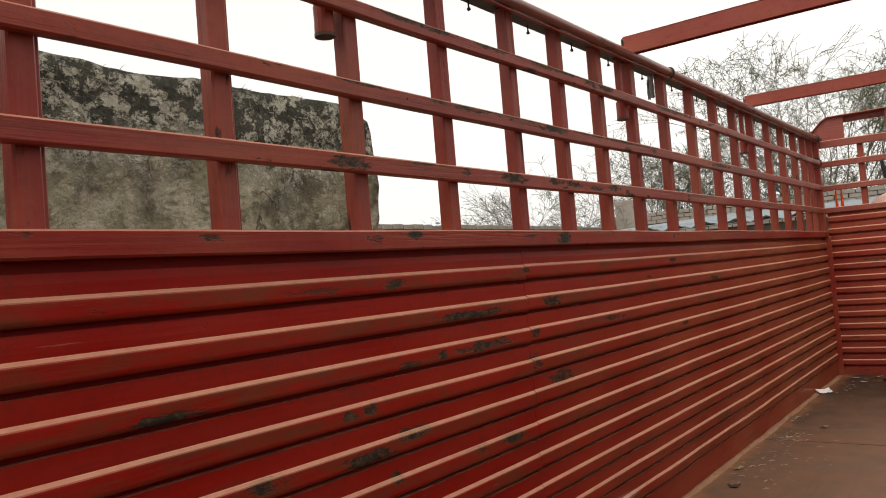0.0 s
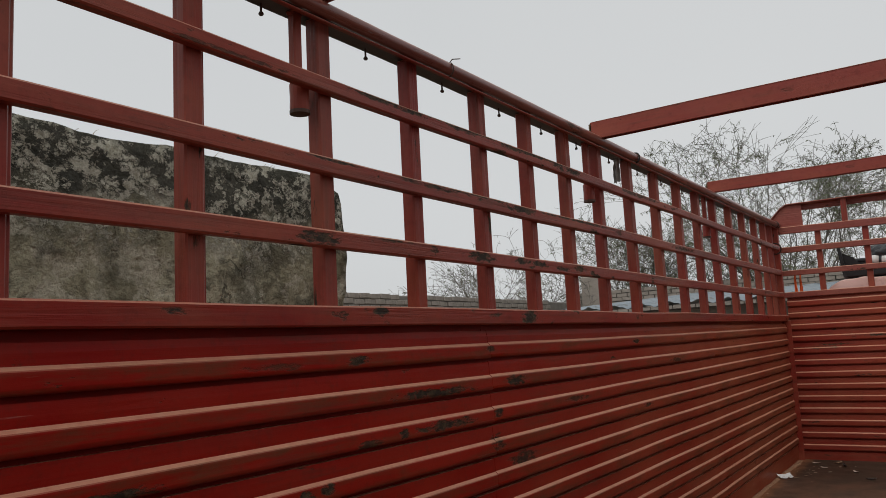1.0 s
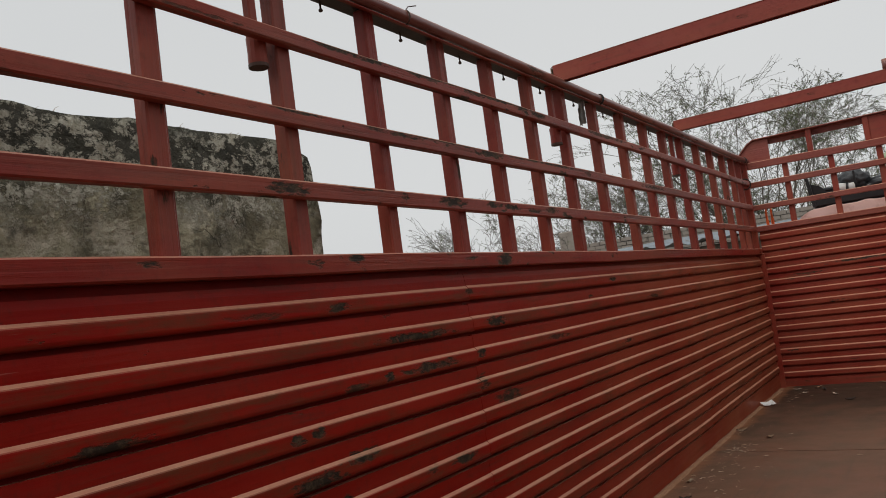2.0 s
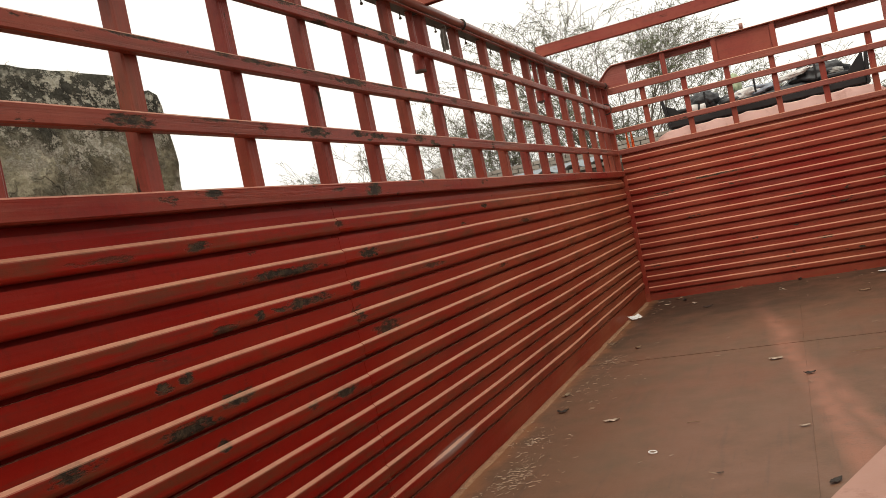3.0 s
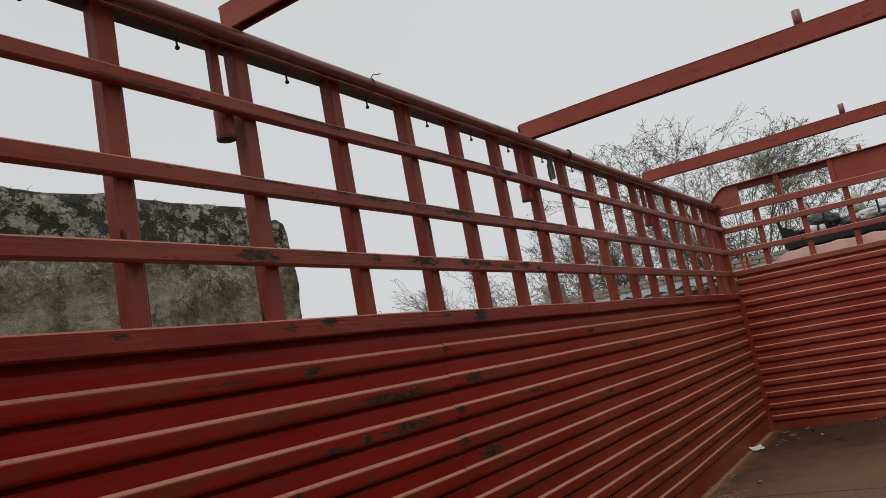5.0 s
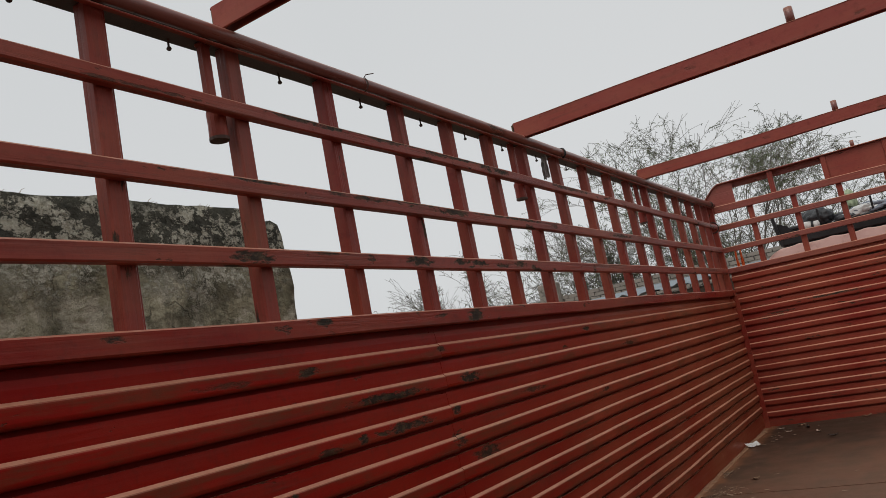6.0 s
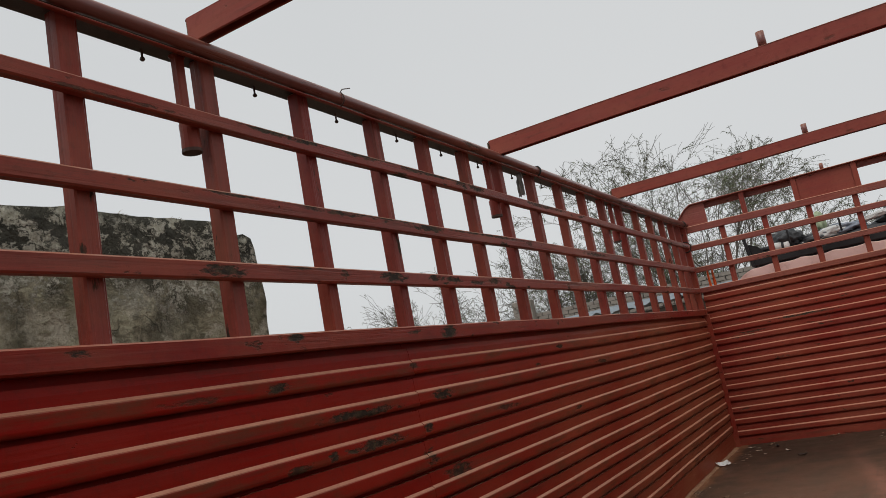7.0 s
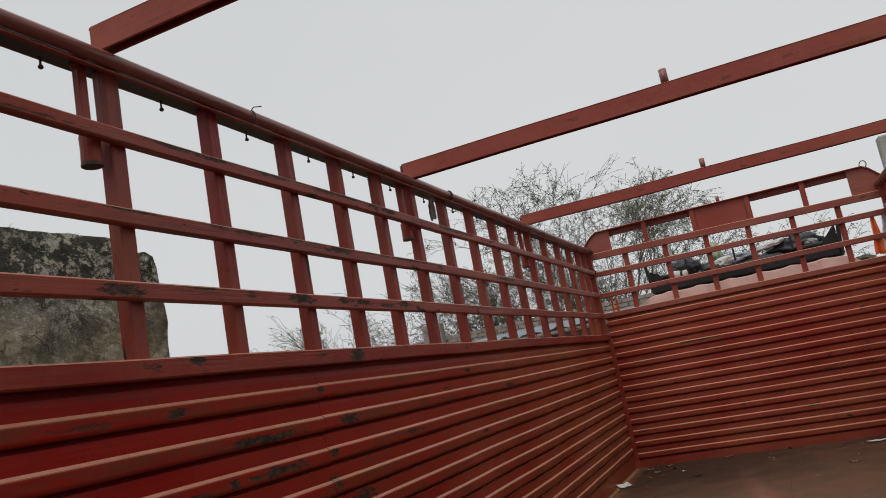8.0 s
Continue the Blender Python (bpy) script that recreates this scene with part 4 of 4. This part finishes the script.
def litter(name, x, y, long, wide, turn, mat, label, category, curl=0.3, seed=0.0, tilt=0.0):
    """A curled leaf or scrap lying on the deck."""
    t = thing(name, (x, y, 0.003), label, category, "litter on the deck")
    bm = bmesh.new()
    n = 8
    c, s = math.cos(turn), math.sin(turn)
    sheets = []
    for lift in (0.0, 0.0012):
        rows = []
        for i in range(n + 1):
            u = i / n * 2 - 1
            w = wide * 0.5 * (max(0.06, 1 - abs(u) ** 2.2) if "leaf" in name else 1 - 0.25 * noise.noise((u * 2, seed, 0)))
            row = []
            for v in (-1, -0.4, 0.4, 1):
                px, py = u * long * 0.5, v * w
                z = 0.007 + curl * long * 0.35 * (u * u * 0.6 + 0.5 * v * v * 0.4) + 0.1 * long * noise.noise((u * 2 + seed, v * 2, seed))
                z += tilt * (py + wide * 0.5)
                row.append(bm.verts.new((x + px * c - py * s, y + px * s + py * c, max(0.004, z) + lift)))
            rows.append(row)
        for a, b in zip(rows, rows[1:]):
            for k in range(3):
                bm.faces.new((a[k], a[k + 1], b[k + 1], b[k]))
        sheets.append(rows)
    lo, hi = sheets
    rim = lambda r: [q[0] for q in r] + list(r[-1][1:]) + [q[3] for q in r[-2::-1]] + list(r[0][2:0:-1])
    a, b = rim(lo), rim(hi)
    for i in range(len(a)):
        bm.faces.new((a[i], a[(i + 1) % len(a)], b[(i + 1) % len(a)], b[i]))
    part("blade" if "leaf" in name else "scrap", bm, mat, t)


litter("paper_scrap", 0.072, 6.13, 0.095, 0.05, 0.7, paper_white, "crumpled white paper scrap on the deck by the side panel", "paper", 0.35, 1.0, 0.4)
litter("paper_scrap", 1.06, 4.37, 0.06, 0.028, 0.15, pale_leaf, "small pale paper scrap on the deck", "paper", 0.2, 2.0)
litter("paper_scrap", 1.811, 6.762, 0.16, 0.06, 0.2, paper_white, "crumpled white paper scrap near the headboard", "paper", 0.2, 3.0)
litter("dark_leaf", 0.58, 6.24, 0.07, 0.04, 0.3, dark_leaf, "dark rotten leaf on the deck", "leaf", 0.5, 3.0)
litter("pale_leaf", 0.43, 3.57, 0.07, 0.024, 0.25, pale_leaf, "bleached dry leaf on the deck", "leaf", 0.2, 4.0)
litter("dark_leaf", 1.235, 2.79, 0.055, 0.022, 0.9, dark_leaf, "dark rotten leaf at the edge of the loose sheet", "leaf", 0.3, 11.0)
litter("dry_leaf", 1.20, 4.03, 0.05, 0.025, 0.1, dark_leaf, "dark curled leaf on the deck", "leaf", 0.6, 5.0)
litter("pale_leaf", 1.165, 3.31, 0.04, 0.012, 0.3, pale_leaf, "bleached dry leaf on the deck", "leaf", 0.2, 6.0)
litter("dry_leaf", 0.165, 3.77, 0.055, 0.03, 0.4, dark_leaf, "dark curled leaf by the side panel", "leaf", 0.7, 7.0)
litter("orange_scrap", 0.10, 4.06, 0.05, 0.02, 1.2, straw, "small yellow peel scrap by the side panel", "scrap", 0.5, 8.0)
litter("dry_leaf", 0.08, 5.27, 0.07, 0.03, 0.6, dry_leaf, "brown dry leaf by the side panel", "leaf", 0.5, 9.0)
litter("dry_leaf", 0.28, 5.05, 0.06, 0.03, 1.0, dry_leaf, "brown dry leaf on the deck", "leaf", 0.4, 10.0)
for x, y, long, turn in ((0.776, 3.45, 0.055, 0.15), (1.45, 4.34, 0.16, 0.12)):
    t = thing("dry_twig", (x, y, 0.003), "thin dry brown twig on the deck", "twig", "litter on the deck")
    w = Vector((math.cos(turn), math.sin(turn), 0)) * long / 2
    c = Vector((x, y, 0.0085))
    part("stem", tube([c - w, c - w * 0.3 + Vector((0, 0.003, 0.001)), c + w * 0.4, c + w], [0.0016, 0.0022, 0.002, 0.001], 6), dry_leaf, t)
litter("dark_leaf", 0.914, 2.90, 0.022, 0.008, 0.1, dark_leaf, "small dark leaf crumb on the deck", "leaf", 0.2, 13.0)
t = thing("paper_ring", (0.669, 3.13, 0.003), "small torn ring of white paper on the deck", "paper", "litter on the deck")
part("ring", tube(ring((0.669, 3.13, 0.0095), (0.08, 0, 1), 0.0145, 0.001, math.tau * 0.95), 0.0022, 6), paper_white, t)
for k, (x, y) in enumerate(((0.16, 6.81), (0.3, 6.86), (0.36, 6.74), (0.24, 6.62), (0.75, 6.95), (1.21, 6.98), (0.46, 6.5), (1.58, 6.02))):
    litter("dry_leaf", x, y, 0.06 + 0.02 * (k % 3), 0.025, k * 0.9, (pale_leaf, dry_leaf, dark_leaf)[k % 3], ("bleached dry leaf near the headboard", "brown dry leaf near the headboard", "dark rotten leaf near the headboard")[k % 3], "leaf", 0.4, 20.0 + k)

chaff = tagged(new("chaff", bpy.data.meshes.new("chaff")), "fine straw and crumbs of dry leaf on the deck", "litter", kind="stuff")
rng = random.Random(5)
bm = bmesh.new()
for k in range(600):
    if k >= 320:
        cx, cy = rng.choice(((0.19, 3.03), (0.2, 3.05), (0.18, 3.22), (0.15, 2.93), (0.13, 3.43), (0.12, 3.48), (0.14, 4.9), (0.2, 4.82)))
        x, y = max(0.03, cx + rng.gauss(0, 0.035) * rng.random() * 2), cy + rng.gauss(0, 0.06) * rng.random() * 2
    elif k < 140:
        x, y = abs(rng.gauss(0.06, 0.13)) + 0.01, rng.uniform(0.5, 7.0)
    elif k < 240:
        x, y = 0.09 + abs(rng.gauss(0.0, 0.14)), rng.choice((2.9, 3.1, 4.1, 4.4)) + rng.gauss(0, 0.14)
    elif k < 265:
        x, y = rng.uniform(0.02, 2.2), 7.02 - abs(rng.gauss(0, 0.16))
    else:
        x, y = rng.uniform(0.1, 2.2), rng.uniform(1.5, 7.0)
    a, ln, wd = rng.uniform(0, math.tau), rng.uniform(0.005, 0.03) * (0.68 if k >= 320 else 1), rng.uniform(0.0006, 0.0016) * (1.1 if k >= 320 else 1)
    u, w = Vector((math.cos(a), math.sin(a), 0)) * ln / 2, Vector((-math.sin(a), math.cos(a), 0)) * wd
    c = Vector((x, y, DECK + 0.0065))
    top = Vector((0, 0, rng.uniform(0.0006, 0.0025)))
    q = [bm.verts.new(p) for p in (c - u - w, c + u - w, c + u + w, c - u + w)]
    r = [bm.verts.new(p) for p in (c - u + top, c + u + top)]
    for fc in ((q[0], q[1], r[1], r[0]), (q[2], q[3], r[0], r[1]), (q[1], q[2], r[1]), (q[3], q[0], r[0]), (q[3], q[2], q[1], q[0])):
        bm.faces.new(fc)
bm.to_mesh(chaff.data)
bm.free()
chaff.data.materials.append(chaff_mat)

# ridge of swept dirt along the foot of the side panel
bm = bmesh.new()
rows = []
for i in range(151):
    y = 0.2 + 6.9 * i / 150
    w = 0.024 + 0.014 * noise.noise((y * 2.1, 3, 1)) + 0.008 * noise.noise((y * 11, 3, 1))
    h = 0.009 + 0.005 * noise.noise((y * 5, 7, 1))
    rows.append([bm.verts.new((x, y, DECK + z)) for x, z in ((-0.0085, 0.003), (-0.0085, h), (w * 0.35, h * 0.8), (w, 0.003))])
for a, b in zip(rows, rows[1:]):
    for k in range(4):
        bm.faces.new((a[k], a[(k + 1) % 4], b[(k + 1) % 4], b[k])).smooth = k == 1
bm.faces.new(rows[0])
bm.faces.new(rows[-1][::-1])
dirt = tagged(new("swept_dirt", bpy.data.meshes.new("swept_dirt")), "thin ridge of swept tan dirt along the side panel", "dirt", kind="stuff")
bm.to_mesh(dirt.data)
bm.free()
dirt.data.materials.append(dirt_mat)

# ---- outside ----
GROUND = -1.2
SET["place"] = Matrix()
ground = tagged(new("ground", bpy.data.meshes.new("ground")), "dusty bare ground with dry grass", "ground", kind="structure")
bm = bmesh.new()
bmesh.ops.create_grid(bm, x_segments=60, y_segments=60, size=1.0)
for v in bm.verts:
    k = v.co.copy()
    v.co.x, v.co.y = 900 * k.x * abs(k.x) ** 1.5, 900 * k.y * abs(k.y) ** 1.5
    v.co.z = GROUND + (0.06 * noise.noise((v.co.x * 0.3, v.co.y * 0.3, 0)) - 0.06 if v.co.length > 12 else -0.03)
bm.to_mesh(ground.data)
bm.free()
ground.data.materials.append(earth)

# old plastered wall close beside the truck
WALL_X, WALL_END = -1.1, 3.075
old = thing("plaster_wall", (WALL_X - 0.1, 0.8, GROUND), "old grey plastered wall, black with mould along its broken top", "wall", kind="structure")
bm = bmesh.new()
ys, zs = [-4 + (WALL_END + 4) * i / 170 for i in range(171)], [j / 60 for j in range(61)]


def wall_point(x, y, f, side):
    """A point of the wall's face: f from 0 at the foot to 1 at the uneven top, which steps down at the free end."""
    top = 1.768 + 0.012 * (y - 1.5) + 0.014 * noise.noise((y * 2.9, 0, 5)) + 0.009 * noise.noise((y * 12, 0, 5))
    top += -0.062 * max(0.0, min(1.0, (y - WALL_END + 0.16) / 0.035)) + 0.03 * math.exp(-((y - WALL_END + 0.06) / 0.026) ** 2)
    z = GROUND - 0.05 + (top - GROUND + 0.05) * f
    lump_x = 0.014 * noise.noise((y * 2.3, z * 2.3, side)) + 0.018 * noise.noise((y * 5.6, z * 6.5, side + 3)) + 0.007 * noise.noise((y * 12, z * 12, side))
    out = max(0.0, min(1.0, (y - WALL_END + 0.3) / 0.3))
    edge = out * (0.02 * noise.noise((z * 4.5, 1, 2)) + 0.012 * noise.noise((z * 15, 1, 4)) + 0.008 * noise.noise((z * 37, 2, 4)) - 0.02 * max(0.0, (z - top + 0.045) / 0.045) ** 2)
    return Vector((x + lump_x * side, y + edge, z))


faces = []
for x, side in ((WALL_X, 1), (WALL_X - 0.2, -1)):
    faces.append([[bm.verts.new(wall_point(x, y, z, side)) for z in zs] for y in ys])
for g in faces:
    for i in range(len(ys) - 1):
        for j in range(len(zs) - 1):
            bm.faces.new((g[i][j], g[i + 1][j], g[i + 1][j + 1], g[i][j + 1]))
a, b = faces
for i in range(len(ys) - 1):
    for j in (0, -1):
        bm.faces.new((a[i][j], a[i + 1][j], b[i + 1][j], b[i][j]))
for j in range(len(zs) - 1):
    for i in (0, -1):
        bm.faces.new((a[i][j], a[i][j + 1], b[i][j + 1], b[i][j]))
part("masonry", bm, mould, old, smooth=True)

grass = tagged(new("wall_grass", bpy.data.meshes.new("wall_grass")), "thin dry grass growing on the wall top", "grass", kind="stuff")
rng = random.Random(9)
bm = bmesh.new()
for cluster, count in ((1.62, 4), (1.84, 6), (2.31, 3), (2.40, 5), (2.70, 9), (0.98, 5)):
    for k in range(count):
        p = Vector((WALL_X - 0.05 + rng.uniform(-0.08, 0.02), cluster + rng.uniform(-0.035, 0.035), 1.76))
        lean = Vector((rng.uniform(-0.4, 0.4), rng.uniform(-0.1, 0.8), 1)).normalized()
        h = rng.uniform(0.03, 0.085)
        droop = Vector((0, 0.35 * h, -0.12 * h))
        tube([p, p + lean * h * 0.45, p + lean * h * 0.75 + droop * 0.4, p + lean * h + droop], [0.0016, 0.0014, 0.001, 0.0006], 3, bm)
bm.to_mesh(grass.data)
bm.free()
grass.data.materials.append(straw)

# brick boundary wall further off
BX, BTOP = -6.0, 1.83
brick_wall = thing("brick_wall", (BX, 12, GROUND), "low weathered brick boundary wall with worn mortar", "wall", kind="structure")
part("core", box((BX - 0.22, 4.0, GROUND), (BX - 0.012, 24.0, BTOP - 0.02), 0.01), mortar, brick_wall)

# brick cross wall with a pillar behind the shed
cross = thing("brick_wall", (-3, 17, GROUND), "weathered brick wall behind the tin shed", "wall", kind="structure")
part("core", box((-6.2, 16.62, GROUND), (1.5, 16.85, 1.97), 0.02), mortar, cross)
part("pillar", box((-5.85, 16.35, GROUND), (-5.4, 16.6, 2.36), 0.02), brick_mat, cross)


def courses(x0, x1, y, top, rows, seed):
    """Brick courses as one mesh, each brick with its own edges and small offsets."""
    rng = random.Random(seed)
    verts, quads = [], []
    for r in range(rows):
        x = x0 + (0.12 if r % 2 else 0)
        while x < x1:
            if not (r == 0 and rng.random() < 0.15):
                a, b = x + 0.006, x + 0.229
                z = top - 0.085 * r + rng.uniform(-0.006, 0.006)
                d = y + rng.uniform(-0.01, 0.01)
                k = len(verts)
                verts += [(p, q, s) for p in (a, b) for q in (d, d + 0.11) for s in (z - 0.072, z)]
                quads += [tuple(k + n for n in q) for q in ((0, 1, 3, 2), (4, 6, 7, 5), (0, 4, 5, 1), (2, 3, 7, 6), (0, 2, 6, 4), (1, 5, 7, 3))]
            x += 0.24
    me = bpy.data.meshes.new("bricks")
    me.from_pydata(verts, [], quads)
    return me


me = courses(-6.2, 1.4, 16.56, 2.03, 8, 4)
me.materials.append(brick_mat)
ob = tagged(new("bricks", me), kind="stuff")
ob.parent = cross
ob.location = -ORIGIN[cross]

shed = thing("tin_shed", (-1.6, 12.6, GROUND), "low shed with a pale corrugated sheet roof", "shed")
part("wall", box((-3.0, 9.9, GROUND), (-0.15, 15.6, 1.32), 0.02), mortar, shed)
bm = bmesh.new()
n, mrow = 150, 6
low, rows = [], []
for i in range(n + 1):
    x = -3.15 + 3.1 * i / n
    rows.append([bm.verts.new((x, 9.5 + 6.3 * j / mrow, 1.372 + 0.40 * j / mrow + 0.028 * math.cos(x * math.tau / 0.34) ** 3 + 0.015 * noise.noise((x, j, 1)))) for j in range(mrow + 1)])
    low.append([bm.verts.new(v.co - Vector((0, 0, 0.008))) for v in rows[-1]])
for g in (rows, low):
    for i in range(n):
        for j in range(mrow):
            bm.faces.new((g[i][j], g[i + 1][j], g[i + 1][j + 1], g[i][j + 1]))
for i in range(n):
    for j in (0, mrow):
        bm.faces.new((rows[i][j], rows[i + 1][j], low[i + 1][j], low[i][j]))
for i in (0, n):
    for j in range(mrow):
        bm.faces.new((rows[i][j], rows[i][j + 1], low[i][j + 1], low[i][j]))
part("roof_sheet", bm, tin, shed, smooth=True)

pole = thing("concrete_pole", (3.22, 12.0, GROUND), "grey concrete electricity pole", "pole")
part("shaft", box((3.12, 11.9, GROUND), (3.32, 12.1, 3.1), 0.02), concrete, pole)


def acacia(at, height, seed, lean=0.0, limbs=6, leafy=1.0, spread=0.6, label="spreading acacia tree with fine grey-green leaves"):
    """A thorny acacia: a short trunk, wide limbs that flatten outwards, arching branchlets and drooping feathered leaves."""
    rng = random.Random(seed)
    t = thing("acacia_tree", at, label, "tree", "trees behind the truck")
    wood, leaves = bmesh.new(), []
    child = (limbs, 8, 7, 5)
    share = (0.30, 0.62, 0.5, 0.5, 0.55)
    ceiling = at[2] + 0.97 * height

    def limb(p, d, length, r, level):
        steps = (5, 8, 7, 5, 4)[level]
        pts, radii, ways = [p.copy()], [r], [d]
        for k in range(steps):
            bend = Vector((rng.gauss(0, 1), rng.gauss(0, 1), rng.gauss(0, 0.7))) * (0.08, 0.15, 0.17, 0.16, 0.14)[level]
            pull = (0.04, 0.05, 0.04, 0.0, -0.07)[level]
            d = (d + bend + Vector((lean * (0.1, 0.12, 0.2, 0.22, 0.2)[level], 0, pull))).normalized()
            # the crown keeps under a dome that falls away to both sides
            over = p.z + d.z * length / steps - (ceiling - 0.5 * max(0.0, p.x - at[0] - 0.6) - 0.25 * max(0.0, at[0] - 1.5 - p.x))
            if 0 < level < 3 and over > -0.35:
                d = (d - Vector((0, 0, 0.4 * min(1.0, over + 0.35) + 0.05))).normalized()
            if level > 1 and over > (0.0, 0.0, 0.0, 0.15, 0.35)[level] and k > 0:
                break
            p = p + d * length / steps
            pts.append(p.copy())
            ways.append(d)
            radii.append(max(r * (1 - 0.7 * (k + 1) / steps), 0.0035))
        tube(pts, radii, (8, 6, 5, 4, 3)[level], wood, level < 2)
        if level >= 3:
            for q, w in list(zip(pts, pts[1:]))[level == 3:]:
                if rng.random() < leafy:
                    for _ in range(rng.randint(1, 4)):
                        leaves.append((q.lerp(w, rng.random()), (w - q).normalized()))
        if level == 4:
            return
        for k in range(child[level]):
            f = (k + 0.5 + rng.uniform(-0.4, 0.4)) / child[level]
            i = steps if level == 0 else max(1, min(len(pts) - 1, round((0.25 + 0.75 * f) * steps)))
            if level == 0:
                a = math.tau * k / limbs + rng.uniform(-0.35, 0.35)
                nd = Vector((math.cos(a) * (1 + spread) + 0.4 * lean, math.sin(a) * 0.8, rng.uniform(0.6, 1.9))).normalized()
                size = height * share[1] * rng.uniform(0.75, 1.15)
            else:
                side = Vector((rng.gauss(0, 1), rng.gauss(0, 0.8), rng.gauss(0.15, 0.6))).normalized()
                nd = (ways[i] * 0.9 + side * 0.75).normalized()
                size = length * share[level + 1] * rng.uniform(0.7, 1.35) * (1.15 - 0.4 * f)
            limb(pts[i], nd, size, max(radii[i] * rng.uniform(0.5, 0.72), 0.004), level + 1)

    limb(Vector(at), Vector((lean * 0.15, 0, 1)).normalized(), height * share[0], 0.028 * height, 0)
    part("trunk", wood, bark, t)
    me = bpy.data.meshes.new("crown")
    verts, quads = [], []
    for p, d in leaves:
        # a feathered leaf: a narrow bent blade that hangs from its twig
        out = (d * 0.5 + Vector((rng.gauss(0, 0.6), rng.gauss(0, 0.6), rng.gauss(-0.25, 0.5)))).normalized()
        tip = (out + Vector((0, 0, -0.9))).normalized()
        w = out.cross(Vector((rng.gauss(0, 1), rng.gauss(0, 1), rng.gauss(0, 1)))).normalized()
        ln, wd = rng.uniform(0.04, 0.095), rng.uniform(0.004, 0.008)
        m = p + out * ln * 0.5
        e = m + tip * ln * 0.5
        k = len(verts)
        verts += [p - w * 0.002, p + w * 0.002, m + w * wd, m - w * wd, e + w * 0.003, e - w * 0.003]
        quads += [(k, k + 1, k + 2, k + 3), (k + 3, k + 2, k + 4, k + 5)]
    me.from_pydata([v - Vector(at) for v in verts], [], quads)
    me.materials.append(foliage)
    crown = new("crown", me)
    crown.parent = t
    return t


acacia((-1.6, 18.6, GROUND), 6.2, 44, 0.1, 10, 0.75)
acacia((-4.3, 19.2, GROUND), 4.65, 23, 0.05, 8, 0.42)
BARE = "thin acacia tree with mostly bare arching twigs"
acacia((-7.6, 16.0, GROUND), 4.6, 5, -0.3, 6, 0.12, 1.0, BARE)
acacia((-6.2, 18.4, GROUND), 5.0, 8, -0.1, 6, 0.25, 0.8, BARE)

# bricks of the boundary wall, one by one along the top courses
proto = None
rng = random.Random(3)
for course in range(4):
    y = 6.2 + (0.12 if course % 2 else 0)
    while y < 15.0:
        bm = None
        if proto is None:
            bm = box((-0.055, -0.112, -0.036), (0.055, 0.112, 0.036), 0.006)
            proto = bpy.data.meshes.new("brick")
            bm.to_mesh(proto)
            bm.free()
            proto.materials.append(brick_mat)
        if not (course == 0 and rng.random() < 0.12):
            b = new("brick", proto)
            b.parent = brick_wall
            b.location = Vector((BX - 0.045 + rng.uniform(-0.008, 0.008), y, BTOP - 0.04 - 0.085 * course + rng.uniform(-0.006, 0.006))) - ORIGIN[brick_wall]
            b.rotation_euler = (rng.uniform(-0.03, 0.03), 0, rng.uniform(-0.03, 0.03))
        y += 0.24
